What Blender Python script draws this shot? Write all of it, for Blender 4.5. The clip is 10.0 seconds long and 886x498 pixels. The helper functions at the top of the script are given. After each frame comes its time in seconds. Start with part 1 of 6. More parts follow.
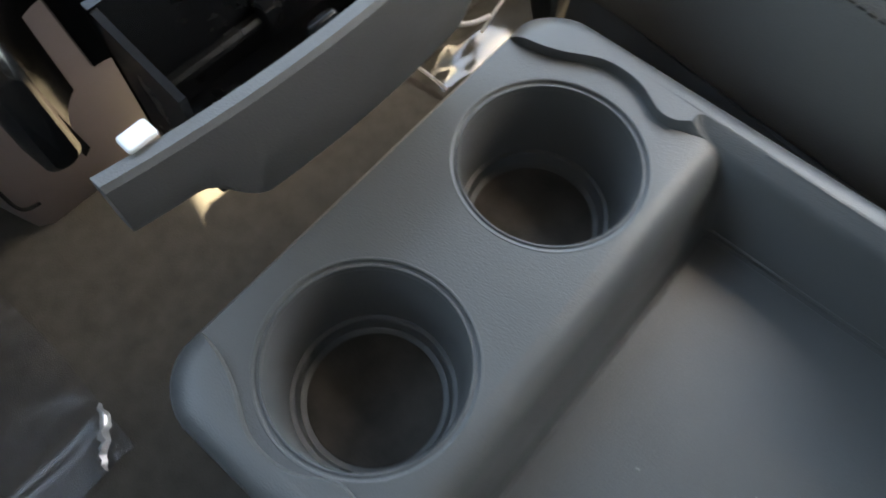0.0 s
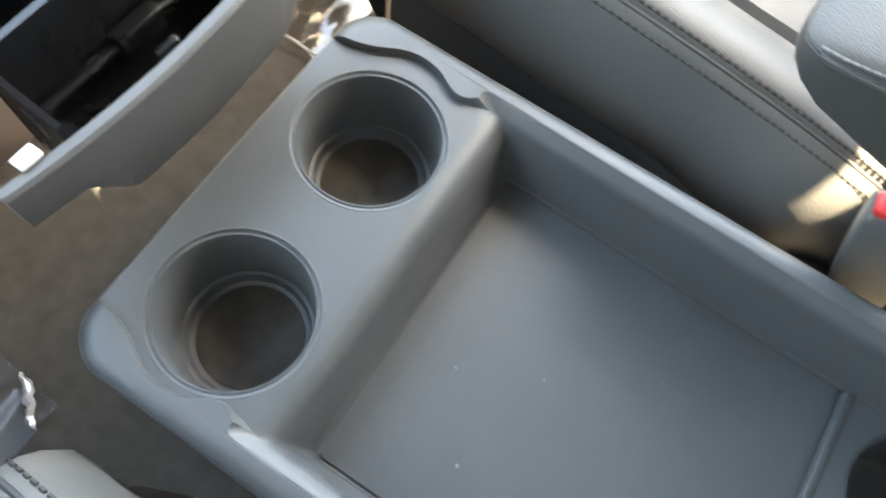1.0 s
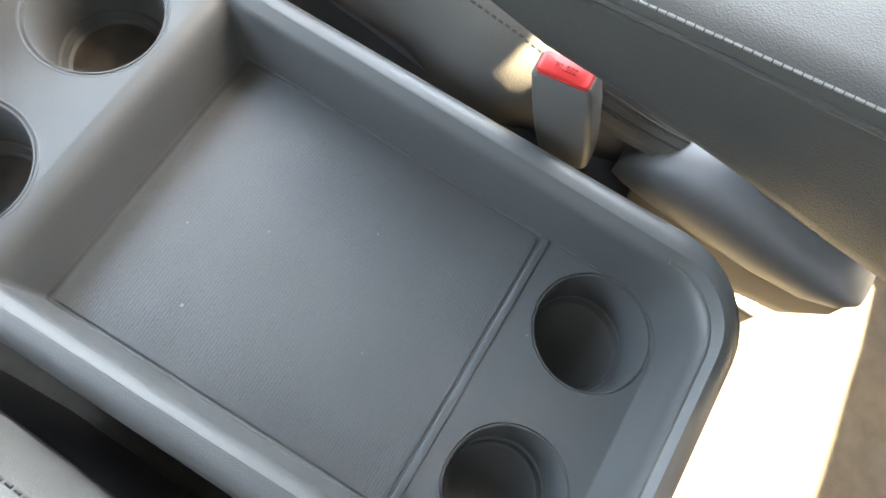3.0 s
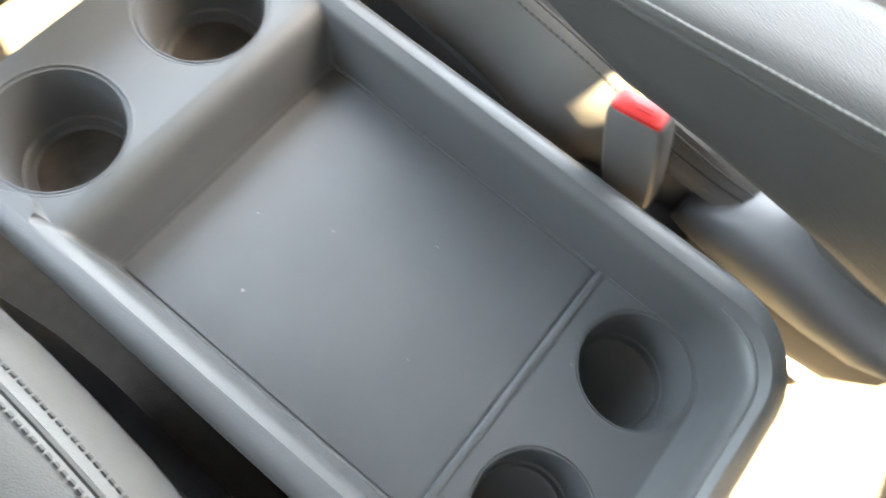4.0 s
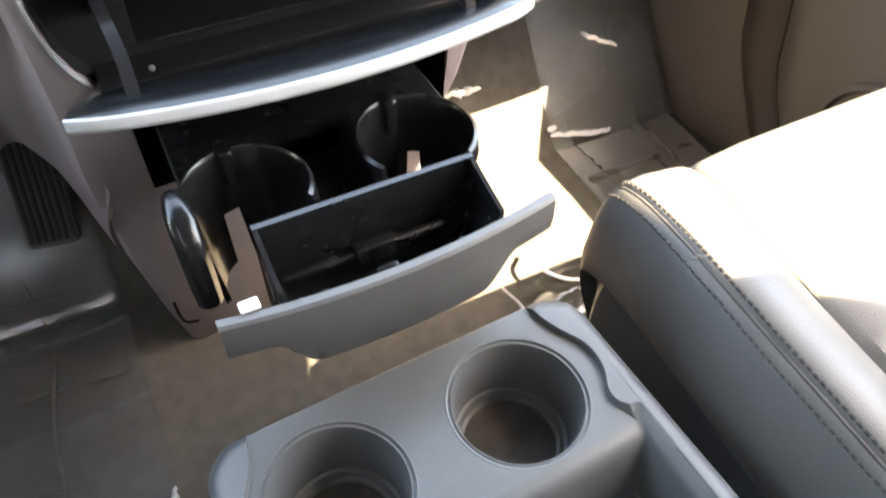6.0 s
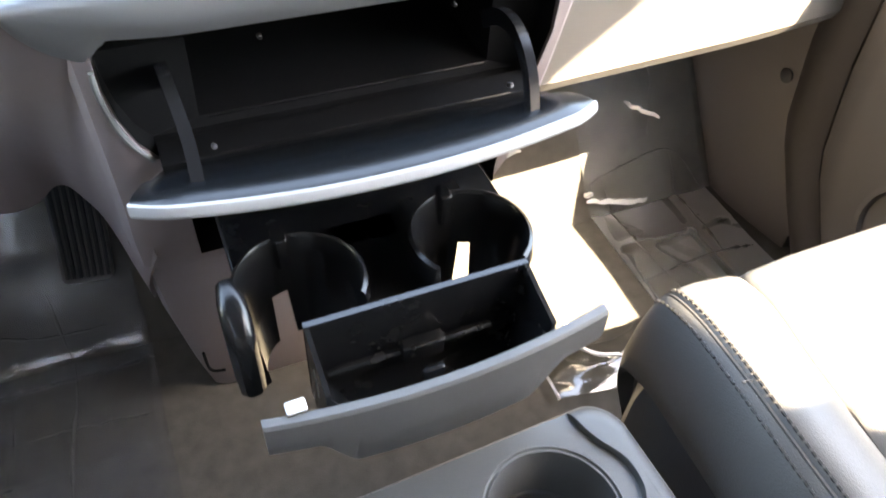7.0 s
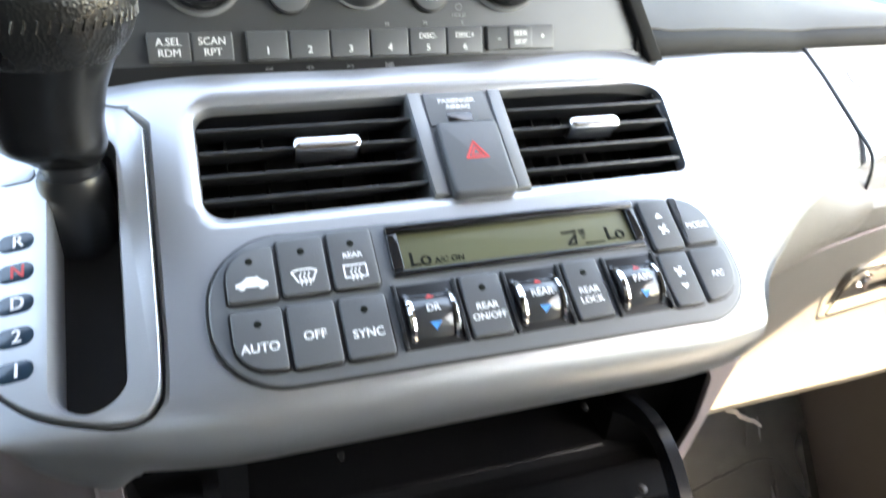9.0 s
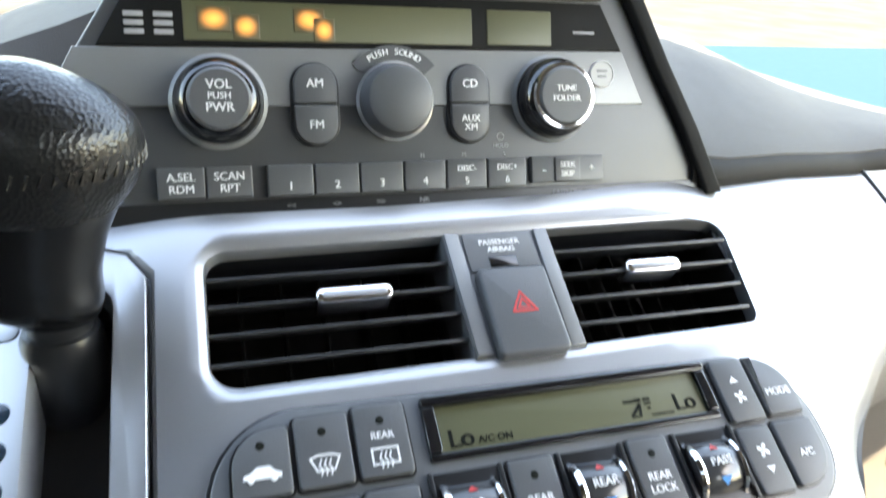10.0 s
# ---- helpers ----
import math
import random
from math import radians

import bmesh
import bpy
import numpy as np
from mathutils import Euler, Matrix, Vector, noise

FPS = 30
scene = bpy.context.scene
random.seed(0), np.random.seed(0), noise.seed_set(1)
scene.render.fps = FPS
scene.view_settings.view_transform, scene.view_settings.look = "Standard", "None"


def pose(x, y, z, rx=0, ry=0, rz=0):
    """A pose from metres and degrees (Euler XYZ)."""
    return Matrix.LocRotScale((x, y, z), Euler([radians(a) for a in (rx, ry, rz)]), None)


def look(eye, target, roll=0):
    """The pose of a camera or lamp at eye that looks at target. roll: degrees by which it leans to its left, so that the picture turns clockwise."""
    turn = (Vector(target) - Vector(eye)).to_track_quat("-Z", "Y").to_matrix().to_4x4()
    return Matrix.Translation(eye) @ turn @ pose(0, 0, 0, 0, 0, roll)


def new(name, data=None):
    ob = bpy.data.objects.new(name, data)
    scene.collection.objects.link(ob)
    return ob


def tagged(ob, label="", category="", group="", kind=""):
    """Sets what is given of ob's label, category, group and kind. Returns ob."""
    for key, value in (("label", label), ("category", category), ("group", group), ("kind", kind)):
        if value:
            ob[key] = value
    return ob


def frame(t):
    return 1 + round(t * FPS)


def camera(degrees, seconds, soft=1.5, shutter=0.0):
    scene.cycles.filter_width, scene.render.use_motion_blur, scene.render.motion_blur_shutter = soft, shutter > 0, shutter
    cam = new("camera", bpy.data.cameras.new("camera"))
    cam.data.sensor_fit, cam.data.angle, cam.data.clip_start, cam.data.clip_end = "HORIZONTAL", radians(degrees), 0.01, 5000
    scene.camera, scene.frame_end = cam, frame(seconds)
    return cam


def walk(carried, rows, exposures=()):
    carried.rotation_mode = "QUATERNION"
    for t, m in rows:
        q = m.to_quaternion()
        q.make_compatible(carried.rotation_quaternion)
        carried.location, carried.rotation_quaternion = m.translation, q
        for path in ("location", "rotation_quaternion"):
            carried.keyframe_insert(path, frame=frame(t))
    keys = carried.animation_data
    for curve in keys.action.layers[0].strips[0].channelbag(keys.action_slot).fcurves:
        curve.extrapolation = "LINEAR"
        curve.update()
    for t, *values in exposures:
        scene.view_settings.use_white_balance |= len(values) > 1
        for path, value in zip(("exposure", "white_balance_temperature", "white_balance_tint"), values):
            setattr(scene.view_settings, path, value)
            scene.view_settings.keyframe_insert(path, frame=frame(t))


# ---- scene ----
cam = camera(62.49, 10.0, 1.65, 0.5)
PATH = [  # seconds, place, turn
    (0, -0.1222, -0.0014, 0.6695, 24.91, -1.58, -47.71),
    (0.5, -0.1232, -0.0326, 0.7187, 22.43, -2.88, -50.59),
    (1, -0.1194, -0.0514, 0.7625, 20.58, -5.33, -54.87),
    (1.5, -0.1099, -0.0925, 0.7497, 17.52, -4.53, -61.00),
    (2, -0.0953, -0.1520, 0.7736, 17.26, -6.17, -63.58),
    (2.5, -0.1042, -0.1867, 0.7940, 16.31, -9.53, -62.47),
    (2.7, -0.0978, -0.2063, 0.8009, 16.95, -8.71, -59.70),
    (3.8, -0.1095, -0.2326, 0.8112, 18.23, -6.08, -52.63),
    (4, -0.1222, -0.2222, 0.8111, 19.84, -6.87, -49.30),
    (4.5, -0.1369, -0.1823, 0.8121, 23.67, -8.32, -42.73),
    (5, -0.1314, -0.1348, 0.8100, 27.87, -7.23, -34.27),
    (5.5, -0.1173, -0.1078, 0.7982, 34.66, -3.24, -29.92),
    (6, -0.1063, -0.1029, 0.7984, 40.61, -1.15, -27.15),
    (6.2, -0.1084, -0.0989, 0.8001, 41.97, -1.73, -26.46),
    (7.3, -0.1122, -0.0403, 0.8328, 42.81, -3.49, -22.33),
    (7.5, -0.1085, -0.0303, 0.8331, 44.45, -2.80, -22.05),
    (8, -0.1053, 0.0091, 0.8433, 49.54, -2.35, -20.87),
    (8.5, -0.1013, 0.0576, 0.8456, 53.88, -2.85, -19.53),
    (9, -0.0952, 0.1127, 0.8493, 58.24, -3.89, -18.50),
    (9.5, -0.0964, 0.1481, 0.8531, 60.84, -4.10, -17.74),
    (10, -0.0906, 0.1781, 0.8576, 64.46, -4.22, -17.37),
]
EXPOSURES = [  # seconds, stops, kelvin, tint
    (0, 4.15, 9400, 5), (0.5, 4.9, 9700, 5), (1, 5.2, 9900, 5), (2.5, 5.35, 10400, 8), (4, 5.7, 11400, 9), (4.5, 5.7, 11200, 10), (5.5, 5.45, 10300, 10), (6.2, 5.15, 9600, 10), (7.5, 5.05, 8600, 10), (8.3, 4.85, 8800, 9), (9, 4.45, 9000, 8), (10, 4.0, 8900, 7),
]
walk(cam, [(t, pose(*p)) for t, *p in PATH], EXPOSURES)

# ---------- world, sun ----------
world = bpy.data.worlds.new("sky")
scene.world = world
world.use_nodes = True
wn = world.node_tree
sky = wn.nodes.new("ShaderNodeTexSky")
sky.sky_type = "NISHITA"
sky.sun_disc = False
SUN = Vector((0.50, -0.53, 1.0)).normalized()
sky.sun_elevation = math.asin(SUN.z)
sky.sun_rotation = math.atan2(SUN.x, SUN.y)
wn.links.new(sky.outputs[0], wn.nodes["Background"].inputs[0])
wn.nodes["Background"].inputs[1].default_value = 0.15
sun = new("sun", bpy.data.lights.new("sun", "SUN"))
sun.data.energy, sun.data.angle, sun.data.color = 3.0, radians(0.53), (1.0, 0.95, 0.87)
sun.matrix_world = look(SUN * 5, (0, 0, 0))


# ---------- materials ----------
def mat(name, color, rough=0.5, metal=0.0, grain=0.0, grain_scale=400.0, blotch=0.12, blotch_scale=9.0, coat=0.0, kind="noise", spec=0.5, rough_var=0.05, ribs=0.0):
    """Principled material with colour blotches, roughness wear and fine relief."""
    m = bpy.data.materials.new(name)
    m.use_nodes = True
    nt = m.node_tree
    b = nt.nodes["Principled BSDF"]
    b.inputs["Metallic"].default_value = metal
    b.inputs["Coat Weight"].default_value = coat
    b.inputs["Coat Roughness"].default_value = 0.08
    b.inputs["Specular IOR Level"].default_value = spec
    co = nt.nodes.new("ShaderNodeTexCoord")
    n1 = nt.nodes.new("ShaderNodeTexNoise")
    n1.inputs["Scale"].default_value, n1.inputs["Detail"].default_value = blotch_scale, 6
    nt.links.new(co.outputs["Object"], n1.inputs["Vector"])
    ramp = nt.nodes.new("ShaderNodeMapRange")
    ramp.inputs["From Min"].default_value, ramp.inputs["From Max"].default_value = 0.3, 0.7
    ramp.inputs["To Min"].default_value, ramp.inputs["To Max"].default_value = 1 - blotch, 1 + blotch
    nt.links.new(n1.outputs["Fac"], ramp.inputs["Value"])
    mul = nt.nodes.new("ShaderNodeVectorMath")
    mul.operation = "SCALE"
    mul.inputs[0].default_value = color
    nt.links.new(ramp.outputs[0], mul.inputs["Scale"])
    nt.links.new(mul.outputs[0], b.inputs["Base Color"])
    r2 = nt.nodes.new("ShaderNodeMapRange")
    r2.inputs["To Min"].default_value, r2.inputs["To Max"].default_value = max(0.02, rough - rough_var), min(1, rough + rough_var)
    n2 = nt.nodes.new("ShaderNodeTexNoise")
    n2.inputs["Scale"].default_value, n2.inputs["Detail"].default_value = blotch_scale * 6, 4
    nt.links.new(co.outputs["Object"], n2.inputs["Vector"])
    nt.links.new(n2.outputs["Fac"], r2.inputs["Value"])
    nt.links.new(r2.outputs[0], b.inputs["Roughness"])
    if grain:
        if kind == "leather":
            g = nt.nodes.new("ShaderNodeTexVoronoi")
            g.feature = "SMOOTH_F1"
            g.inputs["Smoothness"].default_value = 0.4
            out = g.outputs["Distance"]
        else:
            g = nt.nodes.new("ShaderNodeTexNoise")
            g.inputs["Detail"].default_value = 4
            out = g.outputs["Fac"]
        g.inputs["Scale"].default_value = grain_scale
        nt.links.new(co.outputs["Object"], g.inputs["Vector"])
        bump = nt.nodes.new("ShaderNodeBump")
        bump.inputs["Strength"].default_value, bump.inputs["Distance"].default_value = grain, 0.0006
        nt.links.new(out, bump.inputs["Height"])
        nt.links.new(bump.outputs[0], b.inputs["Normal"])
        if ribs:
            wave = nt.nodes.new("ShaderNodeTexWave")
            wave.bands_direction = "Y"
            wave.inputs["Scale"].default_value, wave.inputs["Distortion"].default_value = ribs, 0.4
            nt.links.new(co.outputs["Object"], wave.inputs["Vector"])
            b2 = nt.nodes.new("ShaderNodeBump")
            b2.inputs["Strength"].default_value, b2.inputs["Distance"].default_value = 0.26, 0.0004
            nt.links.new(wave.outputs["Fac"], b2.inputs["Height"])
            nt.links.new(bump.outputs[0], b2.inputs["Normal"])
            nt.links.new(b2.outputs[0], b.inputs["Normal"])
    return m


TRAY = mat("moulded_grey_plastic", (0.086, 0.090, 0.092), 0.37, grain=0.22, grain_scale=1500, kind="leather", blotch=0.05)
TRAYIN = mat("ribbed_grey_plastic", (0.088, 0.092, 0.094), 0.33, spec=0.6, grain=0.25, grain_scale=1400, blotch=0.08, blotch_scale=14, ribs=143)
LEATHER = mat("light_grey_leather", (0.115, 0.111, 0.106), 0.44, grain=0.3, grain_scale=900, kind="leather", blotch=0.05, spec=0.35)
ARML = mat("grey_armrest_leather", (0.058, 0.057, 0.056), 0.46, grain=0.3, grain_scale=900, kind="leather", blotch=0.05, spec=0.3)
STITCH = mat("pale_thread", (0.25, 0.247, 0.24), 0.7)
SEATSIDE = mat("grey_side_plastic", (0.075, 0.075, 0.076), 0.45, grain=0.3, grain_scale=700, kind="leather")
SILVER = mat("satin_silver_paint", (0.385, 0.388, 0.394), 0.36, metal=0.78, grain=0.05, grain_scale=2500, blotch=0.02, rough_var=0.01)
SILVERB = mat("smooth_silver_trim", (0.43, 0.434, 0.443), 0.30, metal=0.6, blotch=0.02, rough_var=0.01)
BLACK = mat("black_plastic", (0.014, 0.014, 0.015), 0.30, grain=0.06, grain_scale=2000, blotch=0.1, rough_var=0.04)
GLOSS = mat("gloss_black_plastic", (0.008, 0.008, 0.009), 0.10, coat=0.5, blotch=0.1)
DARK = mat("charcoal_button_plastic", (0.088, 0.091, 0.096), 0.42, grain=0.2, grain_scale=1200, blotch=0.08)
FACE = mat("charcoal_fascia_plastic", (0.110, 0.114, 0.119), 0.38, grain=0.2, grain_scale=1200, blotch=0.06)
RADIOG = mat("grey_radio_plastic", (0.20, 0.203, 0.206), 0.36, metal=0.2, grain=0.1, grain_scale=1200, blotch=0.04)
CHROME = mat("bright_chrome", (0.85, 0.85, 0.86), 0.07, metal=1.0, blotch=0.02, rough_var=0.03)
DASHG = mat("soft_grey_dash_plastic", (0.065, 0.064, 0.062), 0.7, grain=0.22, grain_scale=1300, kind="leather", blotch=0.05, spec=0.2)
STACKG = mat("warm_grey_side_plastic", (0.25, 0.205, 0.205), 0.5, grain=0.2, grain_scale=1300, kind="leather", blotch=0.05)
DOORG = mat("grey_brown_door_plastic", (0.085, 0.078, 0.073), 0.5, grain=0.2, grain_scale=1300, kind="leather", blotch=0.05)
CREAM = mat("ivory_dash_plastic", (0.170, 0.156, 0.137), 0.5, grain=0.22, grain_scale=1300, kind="leather", blotch=0.05)
CARPET = mat("grey_brown_carpet", (0.080, 0.075, 0.066), 0.95, grain=1.0, grain_scale=700, blotch=0.15, blotch_scale=45, spec=0.1)
WHITE = mat("white_print", (0.80, 0.80, 0.80), 0.5, blotch=0.02)
GREYPRINT = mat("faded_grey_print", (0.30, 0.30, 0.31), 0.5, blotch=0.02)
RED = mat("red_plastic", (0.62, 0.03, 0.03), 0.35, blotch=0.06)
WHEELG = mat("glossy_grey_plastic", (0.050, 0.051, 0.054), 0.16, coat=0.3, blotch=0.05)
WHITEB = mat("pale_button_plastic", (0.42, 0.42, 0.41), 0.45, blotch=0.04)
REDP = mat("red_print", (0.62, 0.05, 0.05), 0.5, blotch=0.04)
BLUEP = mat("blue_print", (0.02, 0.28, 0.75), 0.45, blotch=0.04)
LCD = mat("olive_display", (0.10, 0.10, 0.055), 0.40, blotch=0.05)
INK = mat("black_display_ink", (0.008, 0.009, 0.007), 0.7, blotch=0.05, spec=0.1)
HEAD = mat("grey_headlining", (0.13, 0.125, 0.118), 0.9, grain=0.5, grain_scale=600)
PATCHBLUE = mat("flat_ground_blue", (0.020, 0.046, 0.058), 0.9, spec=0.02, blotch=0.03)
TARMAC = mat("worn_tarmac", (0.062, 0.058, 0.053), 0.95, spec=0.02, grain=0.8, grain_scale=60, blotch=0.2, blotch_scale=1.5)


# ---------- mesh helpers ----------
def part(name, bm, material, parent=None, label="", smooth=35):
    me = bpy.data.meshes.new(name)
    bmesh.ops.recalc_face_normals(bm, faces=bm.faces[:])
    bm.to_mesh(me)
    bm.free()
    ob = new(name, me)
    me.materials.append(material)
    ob.parent = parent
    if label:
        ob["label"] = label
    if smooth:
        for p in me.polygons:
            p.use_smooth = True
        me.set_sharp_from_angle(angle=radians(smooth))
    return ob


def thing(name, label, category, group="", kind="", at=None):
    ob = new(name)
    ob.empty_display_size = 0.05
    if at is not None:
        ob.matrix_world = at
    return tagged(ob, label, category, group, kind)


def loft(sections, cap=True, closed=True):
    """Skin between equal-length loops of points."""
    bm = bmesh.new()
    rows = [[bm.verts.new(p) for p in s] for s in sections]
    n = len(rows[0])
    for a, b in zip(rows, rows[1:]):
        for i in range(n if closed else n - 1):
            j = (i + 1) % n
            bm.faces.new((a[i], a[j], b[j], b[i]))
    if cap:
        bm.faces.new(rows[0][::-1])
        bm.faces.new(rows[-1])
    return bm


def rrect(x0, x1, y0, y1, r, z=0.0, n=6):
    """Rounded rectangle loop; r: one radius or four (x0y0, x1y0, x1y1, x0y1)."""
    rs = r if isinstance(r, (tuple, list)) else (r,) * 4
    out = []
    for (cx, cy, sx, sy, a0), q in zip(((x0, y0, 1, 1, 180), (x1, y0, -1, 1, 270), (x1, y1, -1, -1, 0), (x0, y1, 1, -1, 90)), rs):
        q = max(q, 1e-4)
        for k in range(n + 1):
            a = radians(a0 + 90 * k / n)
            out.append(Vector((cx + sx * q + q * math.cos(a), cy + sy * q + q * math.sin(a), z)))
    return out


def slab(outline, z0, z1, bevel=0.0, m=None, steps=3):
    """Prism of a loop (x, y) from z0 to z1 with a rounded upper edge; m maps it into place."""
    pts = [Vector((p[0], p[1], 0)) for p in outline]
    c = sum(pts, Vector()) / len(pts)

    def inset(d):
        n = len(pts)
        res = []
        for i in range(n):
            a, b, e = pts[i - 1], pts[i], pts[(i + 1) % n]
            d1, d2 = (b - a), (e - b)
            if d1.length < 1e-9:
                d1 = d2
            if d2.length < 1e-9:
                d2 = d1
            d1, d2 = d1.normalized(), d2.normalized()
            n1 = Vector((-d1.y, d1.x, 0)) + Vector((-d2.y, d2.x, 0))
            n1 = n1.normalized() / max(0.5, math.cos(d1.angle(d2, 0) / 2)) if n1.length > 1e-6 else Vector((-d1.y, d1.x, 0))
            res.append(b + n1 * d)
        return res
    area = sum(pts[i - 1].x * pts[i].y - pts[i].x * pts[i - 1].y for i in range(len(pts)))
    if area < 0:
        pts.reverse()
    secs = [[Vector((p.x, p.y, z0)) for p in pts]]
    if bevel:
        for k in range(steps + 1):
            a = radians(90 * k / steps)
            secs.append([Vector((p.x, p.y, z1 - bevel + bevel * math.sin(a))) for p in inset(bevel * (1 - math.cos(a)))])
    else:
        secs.append([Vector((p.x, p.y, z1)) for p in pts])
    bm = loft(secs)
    if m is not None:
        bm.transform(m)
    return bm


def box(x0, x1, y0, y1, z0, z1, r=0.004, m=None, n=3):
    return slab(rrect(x0, x1, y0, y1, min(r, (x1 - x0) / 2.01, (y1 - y0) / 2.01), n=n), z0, z1, min(r, (z1 - z0) * 0.9) * 0.7, m)


def lathe(profile, n=40, m=None, cap=True):
    """Turn (radius, z) pairs round z."""
    bm = loft([[Vector((r * math.cos(2 * math.pi * k / n), r * math.sin(2 * math.pi * k / n), z)) for k in range(n)] for r, z in profile], cap)
    if m is not None:
        bm.transform(m)
    return bm


def merge(*bms):
    out = bms[0]
    for b in bms[1:]:
        me = bpy.data.meshes.new("tmp")
        b.to_mesh(me)
        b.free()
        out.from_mesh(me)
        bpy.data.meshes.remove(me)
    return out


def tube(points, r, n=8):
    """Round rod through points, swept as one mesh."""
    pts = [Vector(p) for p in points]
    secs = []
    for i, p in enumerate(pts):
        t = (pts[min(i + 1, len(pts) - 1)] - pts[max(i - 1, 0)]).normalized()
        u = t.orthogonal().normalized() if not secs else (u0 - t * u0.dot(t)).normalized()
        u0 = u
        w = t.cross(u)
        rr = r[i] if isinstance(r, (list, tuple)) else r
        secs.append([p + (u * math.cos(2 * math.pi * k / n) + w * math.sin(2 * math.pi * k / n)) * rr for k in range(n)])
    return loft(secs)


def spline(points, n=8):
    """Smooth curve through points (Catmull-Rom)."""
    p = [Vector(q) for q in points]
    p = [2 * p[0] - p[1]] + p + [2 * p[-1] - p[-2]]
    out = []
    for i in range(1, len(p) - 2):
        for k in range(n):
            t = k / n
            out.append(0.5 * (2 * p[i] + (p[i + 1] - p[i - 1]) * t + (2 * p[i - 1] - 5 * p[i] + 4 * p[i + 1] - p[i + 2]) * t * t + (3 * p[i] - p[i - 1] - 3 * p[i + 1] + p[i + 2]) * t ** 3))
    out.append(p[-2])
    return out


def cut(ob, *bms, op="DIFFERENCE"):
    """Boolean ob with each mesh, and keep the result as plain mesh."""
    bpy.context.view_layer.update()
    for b in bms:
        me = bpy.data.meshes.new("cutter")
        bmesh.ops.recalc_face_normals(b, faces=b.faces[:])
        b.to_mesh(me)
        b.free()
        c = new("cutter", me)
        c.matrix_world = ob.matrix_world
        mod = ob.modifiers.new("b", "BOOLEAN")
        mod.operation, mod.object, mod.solver = op, c, "EXACT"
        bpy.context.view_layer.update()
        res = bpy.data.meshes.new_from_object(ob.evaluated_get(bpy.context.evaluated_depsgraph_get()))
        ob.modifiers.clear()
        old = ob.data
        ob.data = res
        bpy.data.objects.remove(c)
        bpy.data.meshes.remove(me)
        res.name = old.name
        bpy.data.meshes.remove(old)
    for p in ob.data.polygons:
        p.use_smooth = True
    ob.data.set_sharp_from_angle(angle=radians(32))
    return ob


def lettering(body, size, m, material, parent, depth=0.0002, name="lettering", squeeze=1.0):
    """Raised print of a word, centred at m, facing m's z."""
    cu = bpy.data.curves.new(name, "FONT")
    cu.body, cu.size, cu.align_x, cu.align_y, cu.extrude, cu.resolution_u = body, size, "CENTER", "CENTER", depth, 3
    cu.space_line = 0.8
    ob = new(name, cu)
    bpy.context.view_layer.update()
    me = bpy.data.meshes.new_from_object(ob.evaluated_get(bpy.context.evaluated_depsgraph_get()))
    bpy.data.objects.remove(ob)
    bpy.data.curves.remove(cu)
    bold = bmesh.new()
    for k in (-1, 0, 1):
        c = me.copy()
        c.transform(Matrix.Translation((k * size * 0.022, 0, 0.00003 * (k + 1))))
        bold.from_mesh(c)
        bpy.data.meshes.remove(c)
    bold.to_mesh(me)
    bold.free()
    me.transform(m @ Matrix.Diagonal((squeeze, 1, 1, 1)))
    me.materials.clear()
    me.materials.append(material)
    res = new(name, me)
    res.parent = parent
    return res


def frame_at(o, ex, ey):
    ex, ey = Vector(ex).normalized(), Vector(ey).normalized()
    ez = ex.cross(ey)
    m = Matrix((ex, ey, ez)).transposed().to_4x4()
    m.translation = o
    return m


# the fascia's sloping plane, and the steep plane of the radio
PANEL = frame_at((0, 0.366, 0.622), (1, 0, 0), (0, 0.8725, 0.4886))
RADIO = frame_at((0, 0.536, 0.703), (1, 0, 0), (0, 0.35, 0.9367))


def on(base, x, v, h=0.0, turn=0.0):
    return base @ pose(x, v, h, 0, 0, turn)


def fall(x):
    d = max(0.0, abs(x - 0.03) - 0.11)
    return 2.2 * d * d if d < 0.06 else 0.0079 + 0.26 * (min(d, 0.26) - 0.06) + 0.10 * max(0.0, d - 0.26)


def fascia(x, v, h=0.0):
    """A point of the silver fascia: flat above, turning down into a lip below v = 0."""
    y, z, th = 0.366, 0.622, radians(29.25)
    if v >= 0:
        y, z = y + v * 0.8725, z + v * 0.4886
    else:
        k, w = 24, -v
        for i in range(k):
            th = radians(29.25 + 72 * min(1.0, (i + 0.5) / k * w / 0.032))
            y, z = y - math.cos(th) * w / k, z - math.sin(th) * w / k
        th = radians(29.25 + 72 * min(1.0, w / 0.032))
    q = h - fall(x)
    return Vector((x, y - math.sin(th) * q, z + math.cos(th) * q))


# ---------- the cabin shell ----------
def ground_sheet():
    bm = bmesh.new()
    bmesh.ops.create_grid(bm, x_segments=8, y_segments=8, size=400)
    bm.transform(pose(0, 0, -0.45))
    tagged(part("ground", bm, TARMAC, smooth=0), "worn grey tarmac under the parked car", "ground", kind="structure")


def cabin_floor():
    ys = [-2.1 + 0.03 * i for i in range(105)]
    secs = []
    for y in ys:
        base = 0.0 if y < 0.60 else (y - 0.60) * 1.05
        yy = y if y < 0.60 else 0.60 + (y - 0.60) * 0.8
        top = [Vector((-0.78 + 0.03 * k, yy, base + 0.006 * noise.noise(Vector((k * 0.22, y * 7, 1))))) for k in range(53)]
        secs.append(top + [Vector((0.78, yy, base - 0.05)), Vector((-0.78, yy, base - 0.05))])
    tagged(part("floor", loft(secs), CARPET), "grey-brown cut-pile car carpet", "carpet", kind="structure")


